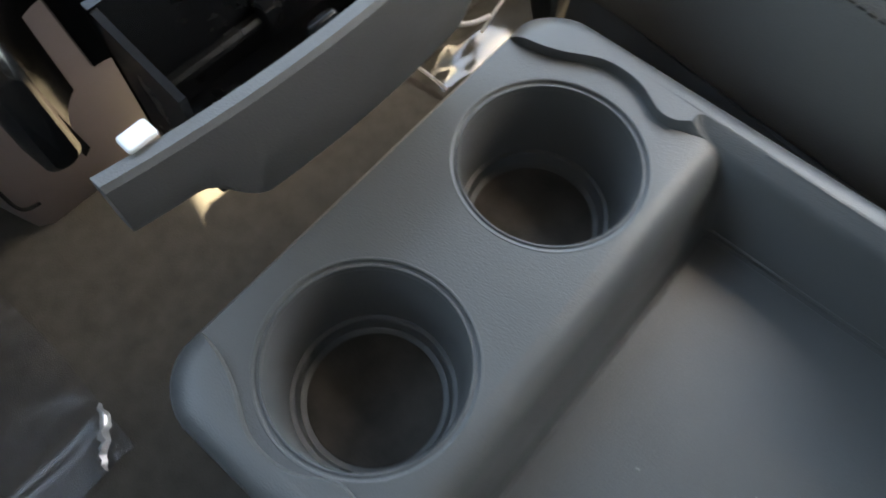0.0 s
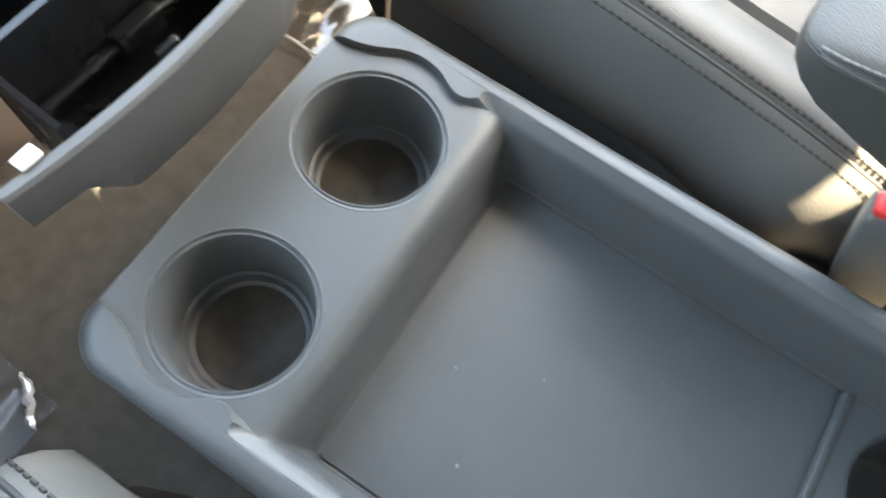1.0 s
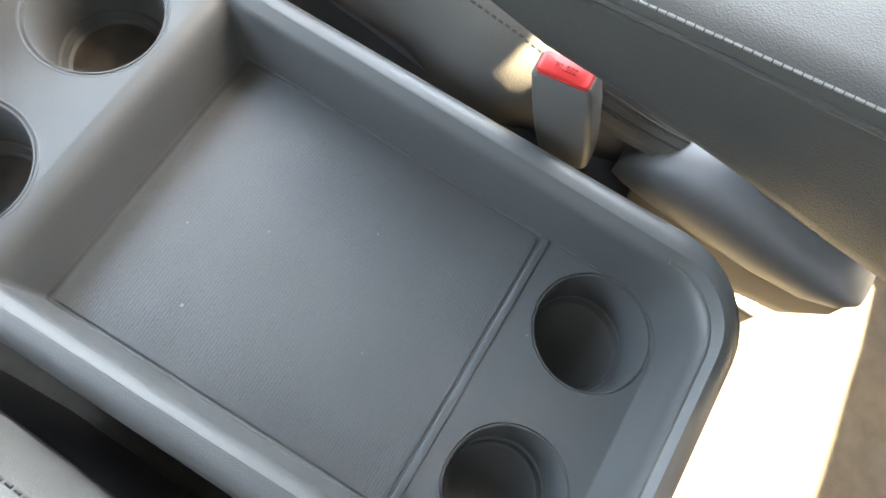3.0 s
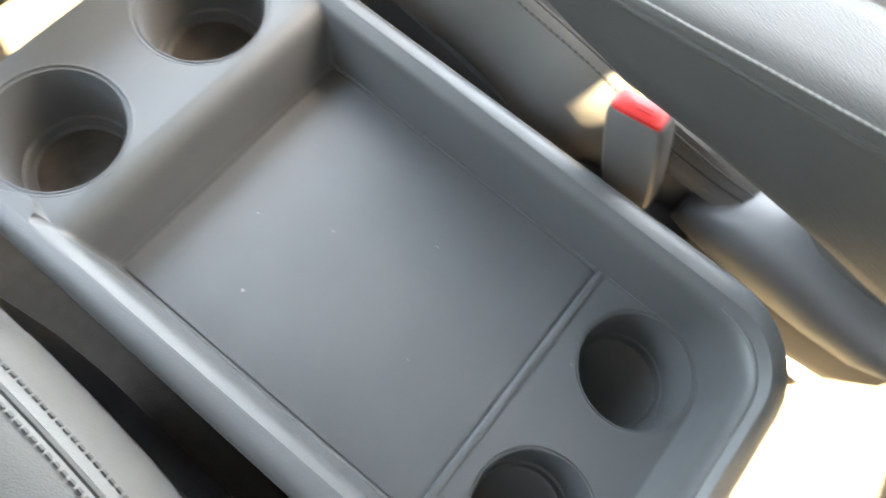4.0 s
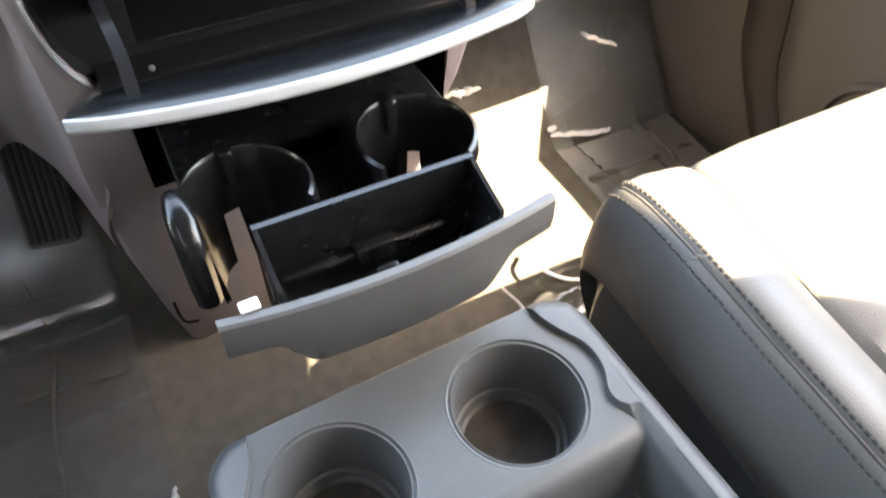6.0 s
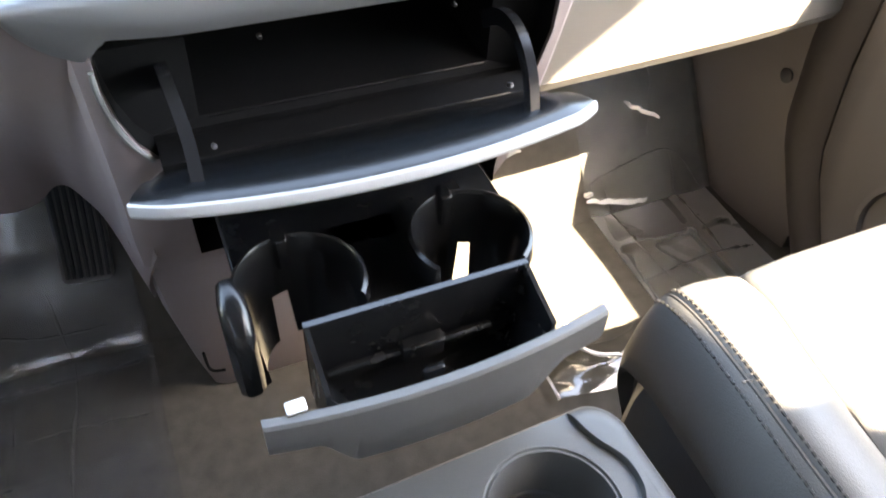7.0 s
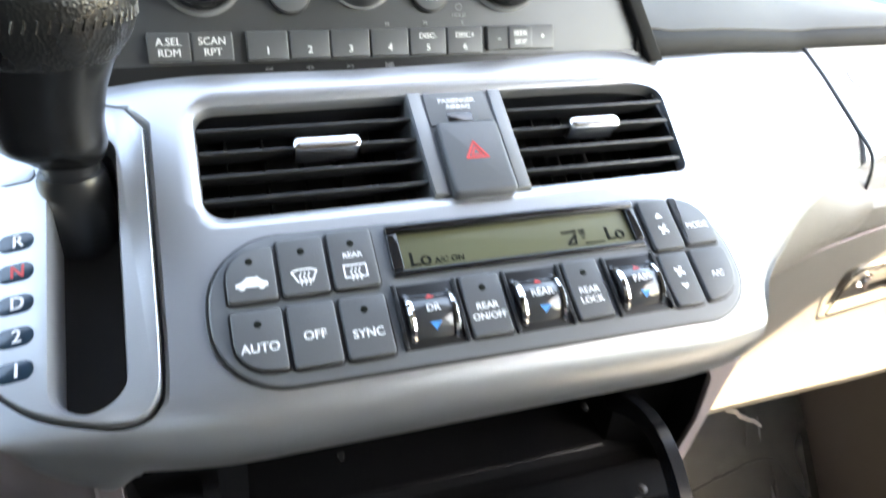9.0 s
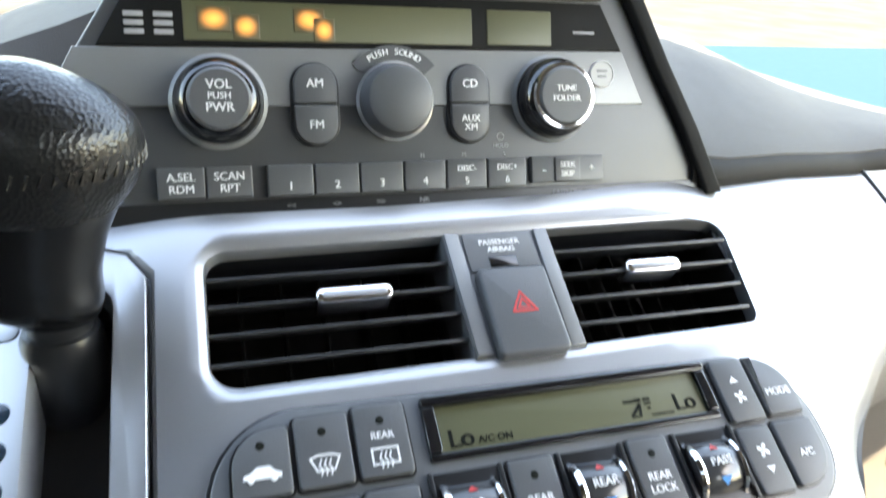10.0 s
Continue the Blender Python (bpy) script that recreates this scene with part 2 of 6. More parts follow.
def prism_y(name, pts, y0, y1, material, label, category):
    """Slab from an x, z outline, run along y."""
    bm = loft([[Vector((x, y0, z)) for x, z in pts], [Vector((x, y1, z)) for x, z in pts]])
    return tagged(part(name, bm, material), label, category, kind="structure")


def shell():
    # unseen black wall, added to keep light out on the driver side
    prism_y("light_block_left", [(-0.80, -0.05), (-0.84, -0.05), (-0.84, 0.7), (-0.74, 1.21), (-0.70, 1.21), (-0.78, 0.7)], -2.1, 0.42, BLACK, "unseen black wall added to block light from the driver side", "wall")
    prism_y("door_left", [(-0.80, -0.05), (-0.84, -0.05), (-0.84, 0.45), (-0.78, 0.45)], 0.42, 0.98, STACKG, "warm grey lower door panel on the driver side", "door panel")
    for s, side in ((1, "right"), (-1, "left")):
        if s > 0:
            prism_y("door_" + side, [(s * 0.78, -0.05), (s * 0.84, -0.05), (s * 0.84, 0.60), (s * 0.80, 0.64), (s * 0.77, 0.64), (s * 0.76, 0.55), (s * 0.74, 0.40), (s * 0.76, 0.2)],
                    -1.6, 0.62, STACKG, "warm grey moulded door panel below the window", "car door")
        for nm, e in () if s < 0 else (("b_pillar_", ((-0.37, 0.64), (-0.355, 1.22), (-0.572, 1.22), (-0.548, 0.64))), ("c_pillar_", ((-0.982, 0.64), (-1.338, 1.22), (-2.1, 1.22), (-2.1, 0.64)))):
            bm = loft([[Vector((s * (x - (z - 0.64) * 0.30), y, z)) for y, z in e] for x in (0.765, 0.80)])
            tagged(part(nm + side, bm, HEAD, smooth=0), "pale trimmed pillar beside the front seat", "pillar", kind="structure")
        kick = loft([[Vector((s * x, y, z)) for x, y in ((0.74, 0.44), (0.72, 0.56), (0.70, 1.1), (0.84, 1.1), (0.84, 0.44))] for z in (-0.05, 0.25, 0.52)])
        tagged(part("kick_panel_" + side, kick, DOORG), "warm grey kick panel at the front of the footwell", "trim", kind="structure")
    # unseen roof; side outline notched and bent to place the sun and shade edges
    edge = [(0.57, -2.1), (0.575, -0.596), (0.66, -0.59), (0.66, -0.365), (0.578, -0.355), (0.58, -0.25), (0.605, -0.14), (0.64, -0.05), (0.705, 0.072), (0.757, 0.106), (0.80, 0.14), (0.86, 0.20), (0.86, 0.42), (0.5, 0.50), (0.2, 0.53)]
    loop = edge + [(-x, y) for x, y in edge[::-1]]
    bm = loft([[Vector((x, y, z)) for x, y in loop] for z in (1.2, 1.24)])
    tagged(part("ceiling", bm, HEAD, smooth=0), "grey fabric headlining", "ceiling", kind="structure")
    bm = loft([[Vector((x, y, z)) for x, z in ((-0.84, -0.05), (0.84, -0.05), (0.84, 1.22), (-0.84, 1.22))] for y in (-2.16, -2.1)])
    tagged(part("wall_rear", bm, STACKG, smooth=0), "warm grey tailgate trim", "wall", kind="structure")
    bm = loft([[Vector((x, y, z)) for y, z in ((0.95, -0.1), (0.95, 0.60), (1.0, 0.60), (1.0, -0.1))] for x in (-0.84, 0.84)])
    tagged(part("firewall", bm, BLACK, smooth=0), "black bulkhead behind the dashboard", "wall", kind="structure")
    # flat blue sheet added for an unidentified blue area beyond the windscreen
    bay = slab([Vector(p) for p in ((3.0, 4.2, 0), (12.5, 4.4, 0), (12.5, 7.7, 0), (3.0, 7.5, 0))], -0.452, -0.444)
    tagged(part("blue_ground_patch", bay, PATCHBLUE, smooth=0), "flat blue patch added on the tarmac ahead", "parking bay", kind="structure")


# ---------- centre tray console ----------
def console():
    base = pose(0, -0.115, 0, 0, 0, 2.0)
    con = thing("centre_console", "moulded grey plastic tray console with four cup wells", "console", at=base)
    Y = 0.115

    def ring(z, d, taper=0.0):
        w = 0.143 - d
        lo = rrect(-w, w, -0.388 + d + Y, 0.145 - d + Y, (0.062, 0.062, 0.02, 0.02), z, 8)
        for p in lo:
            f = max(0.0, (p.y - Y - 0.02) / 0.125)
            p.x *= 1 - 0.07 * f * f
            if p.y - Y > 0.1:
                p.y -= 0.012 * (p.x / 0.14) ** 2
        return lo
    secs = [ring(0.0, 0.05), ring(0.20, 0.040), ring(0.335, 0.012), ring(0.352, 0.003), ring(0.372, 0.0)]
    for k in range(1, 7):
        a = radians(90 * k / 6)
        secs.append(ring(0.372 + 0.0145 * math.sin(a), 0.0145 * (1 - math.cos(a))))
    body = part("body", loft(secs), TRAY, con)
    # sunk shelf with its waved sides
    side = spline([(0.100, 0.150 + Y, 0), (0.101, 0.125 + Y, 0), (0.106, 0.108 + Y, 0), (0.116, 0.088 + Y, 0), (0.116, 0.068 + Y, 0), (0.108, 0.050 + Y, 0), (0.1110, 0.036 + Y, 0), (0.1145, 0.024 + Y, 0), (0.1148, 0.0 + Y, 0)], 5)
    loop = [Vector(p) for p in side] + [Vector((-p.x, p.y, 0)) for p in reversed(side)]
    loop = [p if p.x > 0 else p + Vector((-0.004 * max(0.0, min(1.0, (p.y - Y - 0.03) / 0.03)), 0, 0)) for p in loop]
    shelf = loft([[Vector((p.x * g + math.copysign(e, p.x) * max(0.0, min(1.0, (0.042 - p.y + Y) / 0.014)), p.y, z)) for p in loop] for z, g, e in ((0.3815, 1.0, 0.0), (0.3824, 1.002, 0.0005), (0.3850, 1.006, 0.0045), (0.3868, 1.014, 0.0070), (0.40, 1.04, 0.016))])
    lo = []
    for z, d, fr in ((0.330, 0.0, 0.0), (0.3305, 0.001, 0.0005), (0.345, 0.003, 0.005), (0.365, 0.006, 0.0105), (0.371, 0.0070, 0.0125), (0.374, 0.0075, 0.0142), (0.377, 0.0084, 0.0168), (0.379, 0.0090, 0.0192), (0.3805, 0.0101, 0.0222), (0.3815, 0.0108, 0.0275), (0.3835, 0.0130, 0.032), (0.386, 0.0165, 0.036), (0.40, 0.03, 0.05)):
        lo.append(rrect(-0.105 - d, 0.105 + d, -0.252 + Y, 0.0 + fr + Y, 0.004, z))
    tray = loft(lo)
    lo = []
    for z, d, e in ((0.3345, 0.0013, 0.0), (0.345, 0.003, 0.0035), (0.365, 0.006, 0.0075), (0.374, 0.0075, 0.009), (0.379, 0.0090, 0.011), (0.3815, 0.0108, 0.013), (0.3835, 0.0130, 0.0150), (0.386, 0.0165, 0.019), (0.40, 0.03, 0.03)):
        lo.append(rrect(-0.105 - d, 0.105 + d, -0.354 - e + Y, -0.240 + Y, (0.045, 0.045, 0.002, 0.002), z, 8))
    rear = loft(lo)

    def well(x, y, r, top, depth, lip, ledge):
        pr = [(r - 0.0085 - ledge, top - depth), (r - 0.0060 - ledge, top - depth + 0.0012), (r - 0.0050 - ledge, top - depth + 0.0040), (r - 0.0046 - ledge, top - depth + 0.0072), (r - 0.0040 - ledge, top - depth + 0.0080), (r - 0.0032, top - depth + 0.0085), (r - 0.0028, top - depth + 0.0110), (r - 0.0002, top - 0.005)]
        pr += [(r + 0.0004, top - 0.0036), (r + 0.0016, top - 0.0030), (r + 0.0022, top - 0.0020), (r + lip * 0.8, top - 0.0012), (r + lip, top + 0.0004), (r + lip + 0.002, top + 0.02)]
        return lathe(pr, 64, pose(x, y + Y, 0))
    cut(body, tray, rear, shelf, well(0.056, 0.075, 0.0425, 0.3815, 0.060, 0.0042, 0.0012), well(-0.070, 0.0735, 0.0425, 0.3815, 0.060, 0.0042, 0.0012),
        well(0.064, -0.309, 0.0395, 0.3345, 0.052, 0.003, 0.001), well(-0.056, -0.308, 0.0395, 0.3345, 0.052, 0.003, 0.001))
    for x, y, r, z in ((0.056, 0.075, 0.0425, 0.3812), (-0.070, 0.0735, 0.0425, 0.3812), (0.064, -0.309, 0.0395, 0.3340), (-0.056, -0.308, 0.0395, 0.3340)):
        part("rim", lathe([(r + 0.0002, z - 0.004), (r + 0.0003, z - 0.0012), (r + 0.0008, z - 0.0004), (r + 0.0015, z - 0.0004), (r + 0.0021, z - 0.0012), (r + 0.0030, z - 0.0010), (r + 0.0036, z + 0.0004), (r + 0.0044, z + 0.0006), (r + 0.0052, z - 0.0002), (r + 0.0052, z - 0.003)], 64, pose(x, y + Y, 0), cap=False), TRAY, con)
    for x, y in ((0.056, 0.075), (-0.070, 0.0735)):
        part("cup_mat", slab([Vector((x + 0.0325 * math.cos(2 * math.pi * k / 40), y + Y + 0.0325 * math.sin(2 * math.pi * k / 40), 0)) for k in range(40)], 0.3205, 0.3220, 0.0006), GRIME, con, "stained dark cup bottom")
    part("floor_mat", slab(rrect(-0.1035, 0.1035, -0.246 + Y, -0.002 + Y, 0.003), 0.3302, 0.3312, 0.0004), TRAYIN, con, "finely ribbed grey plastic tray floor", smooth=0)
    base_line = [Vector((-0.1062, -0.246 + Y, 0.3338)), Vector((-0.1062, -0.0005 + Y, 0.3338)), Vector((-0.1040, 0.0022 + Y, 0.3340)), Vector((0.1040, 0.0022 + Y, 0.3340)), Vector((0.1062, -0.0005 + Y, 0.3338)), Vector((0.1062, -0.246 + Y, 0.3338))]
    part("base_bead", tube(base_line, 0.0009, 6), TRAY, con)
    foot = [p for p in rrect(-0.1055, 0.1055, -0.3545 + Y, -0.255 + Y, (0.045, 0.045, 0.002, 0.002), 0.3346, 8) if p.y < -0.257 + Y]
    k = max(range(len(foot)), key=lambda i: (foot[i] - foot[i - 1]).length)
    part("base_bead", tube(foot[k:] + foot[:k], 0.0008, 6), TRAY, con)
    crest = [p for p in rrect(-0.1162, 0.1162, -0.3674 + Y, -0.2 + Y, (0.045, 0.045, 0.002, 0.002), 0.3818, 8) if p.y < -0.21 + Y]
    k = max(range(len(crest)), key=lambda i: (crest[i] - crest[i - 1]).length)
    part("rim_bead", tube(crest[k:] + crest[:k], 0.0013, 8), TRAY, con)
    for x, y, z, r in ((-0.065, -0.071, 0.3312, 0.0011), (0.006, -0.088, 0.3312, 0.0006), (0.038, -0.272, 0.3345, 0.0006), (0.045, -0.150, 0.3312, 0.0005), (-0.030, -0.185, 0.3312, 0.0005), (-0.018, -0.040, 0.3312, 0.0006)):
        part("dust_speck", slab([Vector((x + r * (1 + 0.3 * math.sin(3 * a)) * math.cos(a), y + Y + r * math.sin(a), 0)) for a in [math.pi * k / 5 for k in range(10)]], z - 0.0002, z + 0.0003), STITCH, con)
    part("ridge", slab(rrect(-0.1055, 0.1055, -0.2540 + Y, -0.2485 + Y, 0.002), 0.330, 0.3356, 0.0010), TRAY, con)


# ---------- seats ----------
def stitches(points, step, parent, material, r=0.0008, length=0.0036):
    """Short raised threads along a line, as one mesh."""
    pts = [Vector(p) for p in points]
    bms, acc = [], 0.0
    for a, b in zip(pts, pts[1:]):
        d = b - a
        while acc < d.length:
            c = a + d * (acc / d.length)
            t = d.normalized() * length / 2
            bms.append(tube([c - t, c + t], r, 5))
            acc += step
        acc -= d.length
    return part("stitching", merge(*bms), material, parent)


def seat(name, mirror, label, crease):
    s = -1 if mirror else 1
    st = thing(name, label, "car seat", group="front seats")

    def sec(y, zt, zl, xl):
        """Cross-section of the cushion at y: bolster edge at xl, height zl; seat middle zt."""
        f = max(0.0, min(1.0, (0.055 - y) / 0.05))
        half = [(0.030, 0.20), (0.022, 0.25), (0.012, zl - 0.106), (0.001, zl - 0.101), (-0.006, zl - 0.090), (-0.009, zl - 0.060), (-0.005, zl - 0.028), (0.000, zl - 0.013), (0.005, zl - 0.0055), (0.0085, zl - 0.0030), (0.0105, zl - 0.0048), (0.0125, zl - 0.0022), (0.018, zl + 0.0012), (0.030, zl + 0.002), (0.048, zl - 0.001), (0.066, zl * 0.55 + zt * 0.45), (0.0760, zt + 0.001), (0.0800, zt - 0.002 - 0.004 * f), (0.0812, zt - 0.004 - 0.011 * f), (0.0824, zt - 0.002 - 0.003 * f), (0.090, zt + 0.002), (0.13, zt + 0.006), (0.19, zt + 0.006)]
        g = max(0.0, min(1.0, (-0.085 - y) / 0.045)) * (1 - max(0.0, min(1.0, (-0.160 - y) / 0.035)))
        half = [(x - 0.50 * g * max(0.0, min(0.030, zl - 0.004 - z)), z) if 2 < i < 9 else (x, z) for i, (x, z) in enumerate(half)]
        pts = [(xl + x, z) for x, z in half] + [(xl + 0.51 - x, z) for x, z in half[::-1]]
        return [Vector((s * x, y, z)) for x, z in pts]
    prof = [(0.180, 0.31, 0.325, 0.212), (0.187, 0.36, 0.370, 0.199), (0.1875, 0.392, 0.400, 0.1915), (0.183, 0.406, 0.416, 0.188), (0.170, 0.413, 0.425, 0.186), (0.145, 0.417, 0.431, 0.185), (0.10, 0.414, 0.436, 0.181), (0.06, 0.410, 0.435, 0.180), (0.02, 0.404, 0.431, 0.181), (-0.03, 0.396, 0.425, 0.184),
            (-0.10, 0.386, 0.412, 0.191), (-0.165, 0.376, 0.395, 0.199), (-0.22, 0.366, 0.370, 0.213), (-0.27, 0.352, 0.342, 0.236), (-0.315, 0.342, 0.318, 0.262), (-0.35, 0.33, 0.30, 0.29)]
    dense = spline([Vector((p[0], p[1], p[2])) for p in prof], 3)
    xs = spline([Vector((p[3], 0, 0)) for p in prof], 3)
    cush = part("cushion", loft([sec(p.x, p.y, p.z, q.x) for p, q in zip(dense, xs)]), LEATHER, st)
    run = [Vector((s * (q.x + 0.0145), p.x, p.z + 0.0010)) for p, q in zip(dense, xs)][8:40]
    low = [Vector((s * (q.x + 0.0030), p.x, p.z - 0.0072)) for p, q in zip(dense, xs)][8:40]
    stitches(run, 0.0056, cush, STITCHM, 0.0013)
    stitches(low, 0.0056, cush, STITCHM, 0.0012)
    part("seam", tube([Vector((s * (q.x + 0.0104), p.x, p.z - 0.0038)) for p, q in zip(dense, xs)][6:42], 0.0019, 6), STITCHM, cush)
    # seam that crosses the bolster
    c0, c1 = Vector((s * 0.186, crease, 0.4335)), Vector((s * 0.250, crease - 0.012, 0.4165))
    part("seam", tube(spline([c0, (c0 * 2 + c1) / 3 + Vector((0, 0, 0.0055)), (c0 + c1 * 2) / 3 + Vector((0, 0, 0.0035)), c1], 5), 0.0008, 6), STITCHD, cush)
    # stitched tail of the bolster beside the buckle
    if not mirror:
        hi = spline([(0.2040, -0.200, 0.395), (0.2090, -0.235, 0.386), (0.2170, -0.268, 0.373), (0.2275, -0.294, 0.3606)], 8)
        lo = spline([(0.2000, -0.200, 0.352), (0.2030, -0.238, 0.346), (0.2075, -0.275, 0.343), (0.2125, -0.304, 0.3425)], 8)
        rows = []
        for p, q in zip(hi, lo):
            rows.append([p + Vector((0.030, 0, 0.002)), p + Vector((0.008, 0, 0.002))] + [p.lerp(q, k / 10) + Vector((-0.0022 * math.sin(math.pi * k / 10) - 0.0010 * (k % 3 == 1), 0, 0)) for k in range(11)] + [q + Vector((0.030, 0, 0))])
        tail = part("bolster_tail", loft(rows), LEATHER, st)
        for f in (0.10, 0.42):
            line = [p.lerp(q, f) + Vector((-0.0030, 0, 0)) for p, q in zip(hi, lo)]
            part("seam", tube(line, 0.0011, 6), STITCHM, tail)
            stitches([p + Vector((-0.0006, 0, -0.0032)) for p in line], 0.0052, tail, STITCHD, 0.0008)
    # backrest
    lo = []
    for z, y, w, th in ((0.33, -0.37, 0.21, 0.06), (0.40, -0.40, 0.245, 0.095), (0.6, -0.485, 0.255, 0.12), (0.8, -0.54, 0.245, 0.11), (0.93, -0.54, 0.21, 0.06), (0.98, -0.555, 0.15, 0.03)):
        lo.append([p + Vector((s * 0.44, y, z)) for p in rrect(-w, w, -th, th, th * 0.8)])
    part("backrest", loft(lo), LEATHER, st)
    # gathered folds where the cushion meets the backrest
    for k in range(4):
        x = 0.30 + 0.045 * k
        part("fold", tube(spline([(s * x, -0.20 - 0.01 * k, 0.370), (s * (x + 0.012), -0.25, 0.368), (s * (x + 0.03), -0.29, 0.385)], 5), [0.001] + [0.005] * 8 + [0.002] * 2, 8), LEATHER, st)
    skirt = []
    for y, xo, z1 in ((0.176, 0.030, 0.352), (0.168, 0.006, 0.350), (0.155, -0.006, 0.347), (0.10, -0.010, 0.341), (-0.05, -0.010, 0.328), (-0.2, -0.006, 0.30), (-0.30, 0.01, 0.27)):
        x = 0.186 + xo
        skirt.append([Vector((s * q, y, z)) for q, z in ((x + 0.03, 0.10), (x + 0.004, 0.11), (x, 0.16), (x - 0.002, z1 - 0.03), (x + 0.004, z1 - 0.004), (x + 0.012, z1), (x + 0.05, z1))])
    part("side_cover", loft(skirt), SEATSIDE, st)
    part("base", box(s * 0.44 - 0.20, s * 0.44 + 0.20, -0.33, 0.15, 0.0, 0.22, 0.02), SEATSIDE, st)
    return st


STRIP = mat("matt_black_trim", (0.008, 0.008, 0.008), 0.7, grain=0.2, grain_scale=1300, blotch=0.1, spec=0.15)
GRIME = mat("brown_stained_plastic", (0.072, 0.063, 0.055), 0.5, grain=0.3, grain_scale=900, blotch=0.5, blotch_scale=40)
STITCHM = mat("dark_grey_thread", (0.042, 0.040, 0.038), 0.6)
STITCHD = mat("grey_thread", (0.10, 0.097, 0.092), 0.7)


# ---------- stack under the fascia ----------
def stack():
    lv = [(0.578, -0.160, 0.368, 0.202), (0.555, -0.160, 0.370, 0.199), (0.50, -0.160, 0.370, 0.188), (0.44, -0.160, 0.371, 0.174), (0.40, -0.162, 0.375, 0.165), (0.345, -0.164, 0.40, 0.162), (0.335, -0.163, 0.418, 0.162), (0.22, -0.160, 0.44, 0.157), (0.08, -0.148, 0.47, 0.152), (0.0, -0.142, 0.50, 0.15)]
    secs = []
    for z, xl, y, xr in lv:
        secs.append([Vector(p) for p in ((xl - 0.02, 0.80, z), (xl - 0.012, 0.56, z), (xl - 0.004, y + 0.03, z), (xl + 0.003, y + 0.008, z), (xl + 0.016, y, z), (0.0, y, z), (xr - 0.006, y, z), (xr - 0.001, y + 0.004, z), (xr, y + 0.03, z), (xr, 0.80, z))])
    st = thing("centre_stack", "warm grey plastic centre stack under the silver fascia", "dashboard", kind="structure")
    body = part("body", loft(secs), STACKG, st)
    ol = [(-0.145, 0.60), (-0.146, 0.545), (-0.142, 0.520), (-0.135, 0.500), (-0.125, 0.484), (0.168, 0.484), (0.1745, 0.505), (0.181, 0.53), (0.182, 0.553), (0.181, 0.564), (0.177, 0.572), (0.170, 0.575), (0.150, 0.60)]
    hole = loft([[Vector((x, y, z)) for x, z in ol] for y in (0.34, 0.56)])
    hole3 = loft([[Vector(p) + Vector((0, y, 0)) for p in ((-0.114, 0, 0.376), (0.150, 0, 0.376), (0.150, 0, 0.472), (-0.114, 0, 0.472))] for y in (0.34, 0.56)])
    cut(body, hole, hole3)
    part("seam", tube(spline([(-0.182, 0.62, 0.3395), (-0.1755, 0.52, 0.3395), (-0.1690, 0.448, 0.3395), (-0.1615, 0.4245, 0.3395), (-0.1480, 0.4160, 0.3395), (-0.1150, 0.4160, 0.3395)], 6), 0.0018, 6), STRIP, st)
    part("slot", tube(spline([(-0.1400, 0.4545, 0.140), (-0.1395, 0.4600, 0.105), (-0.1345, 0.4640, 0.088), (-0.1230, 0.4655, 0.082)], 5), 0.0018, 6), STRIP, st)


EDGE = [(p.x, p.y) for p in spline([(-0.30, 0.16, 0), (-0.255, 0.095, 0), (-0.228, 0.055, 0), (-0.203, 0.012, 0), (-0.191, -0.022, 0), (-0.182, -0.043, 0), (-0.171, -0.055, 0), (-0.159, -0.0615, 0), (-0.150, -0.064, 0), (-0.144, -0.059, 0), (-0.136, -0.050, 0), (-0.12, -0.046, 0), (0.0, -0.046, 0), (0.160, -0.046, 0), (0.186, -0.045, 0), (0.196, -0.040, 0), (0.2005, -0.026, 0), (0.205, -0.006, 0), (0.213, 0.009, 0), (0.232, 0.0245, 0), (0.262, 0.045, 0), (0.296, 0.069, 0), (0.335, 0.091, 0), (0.374, 0.110, 0), (0.412, 0.125, 0), (0.46, 0.137, 0), (0.79, 0.175, 0)], 8)]


def edge_v(x):
    return float(np.interp(x, [q[0] for q in EDGE], [q[1] for q in EDGE]))


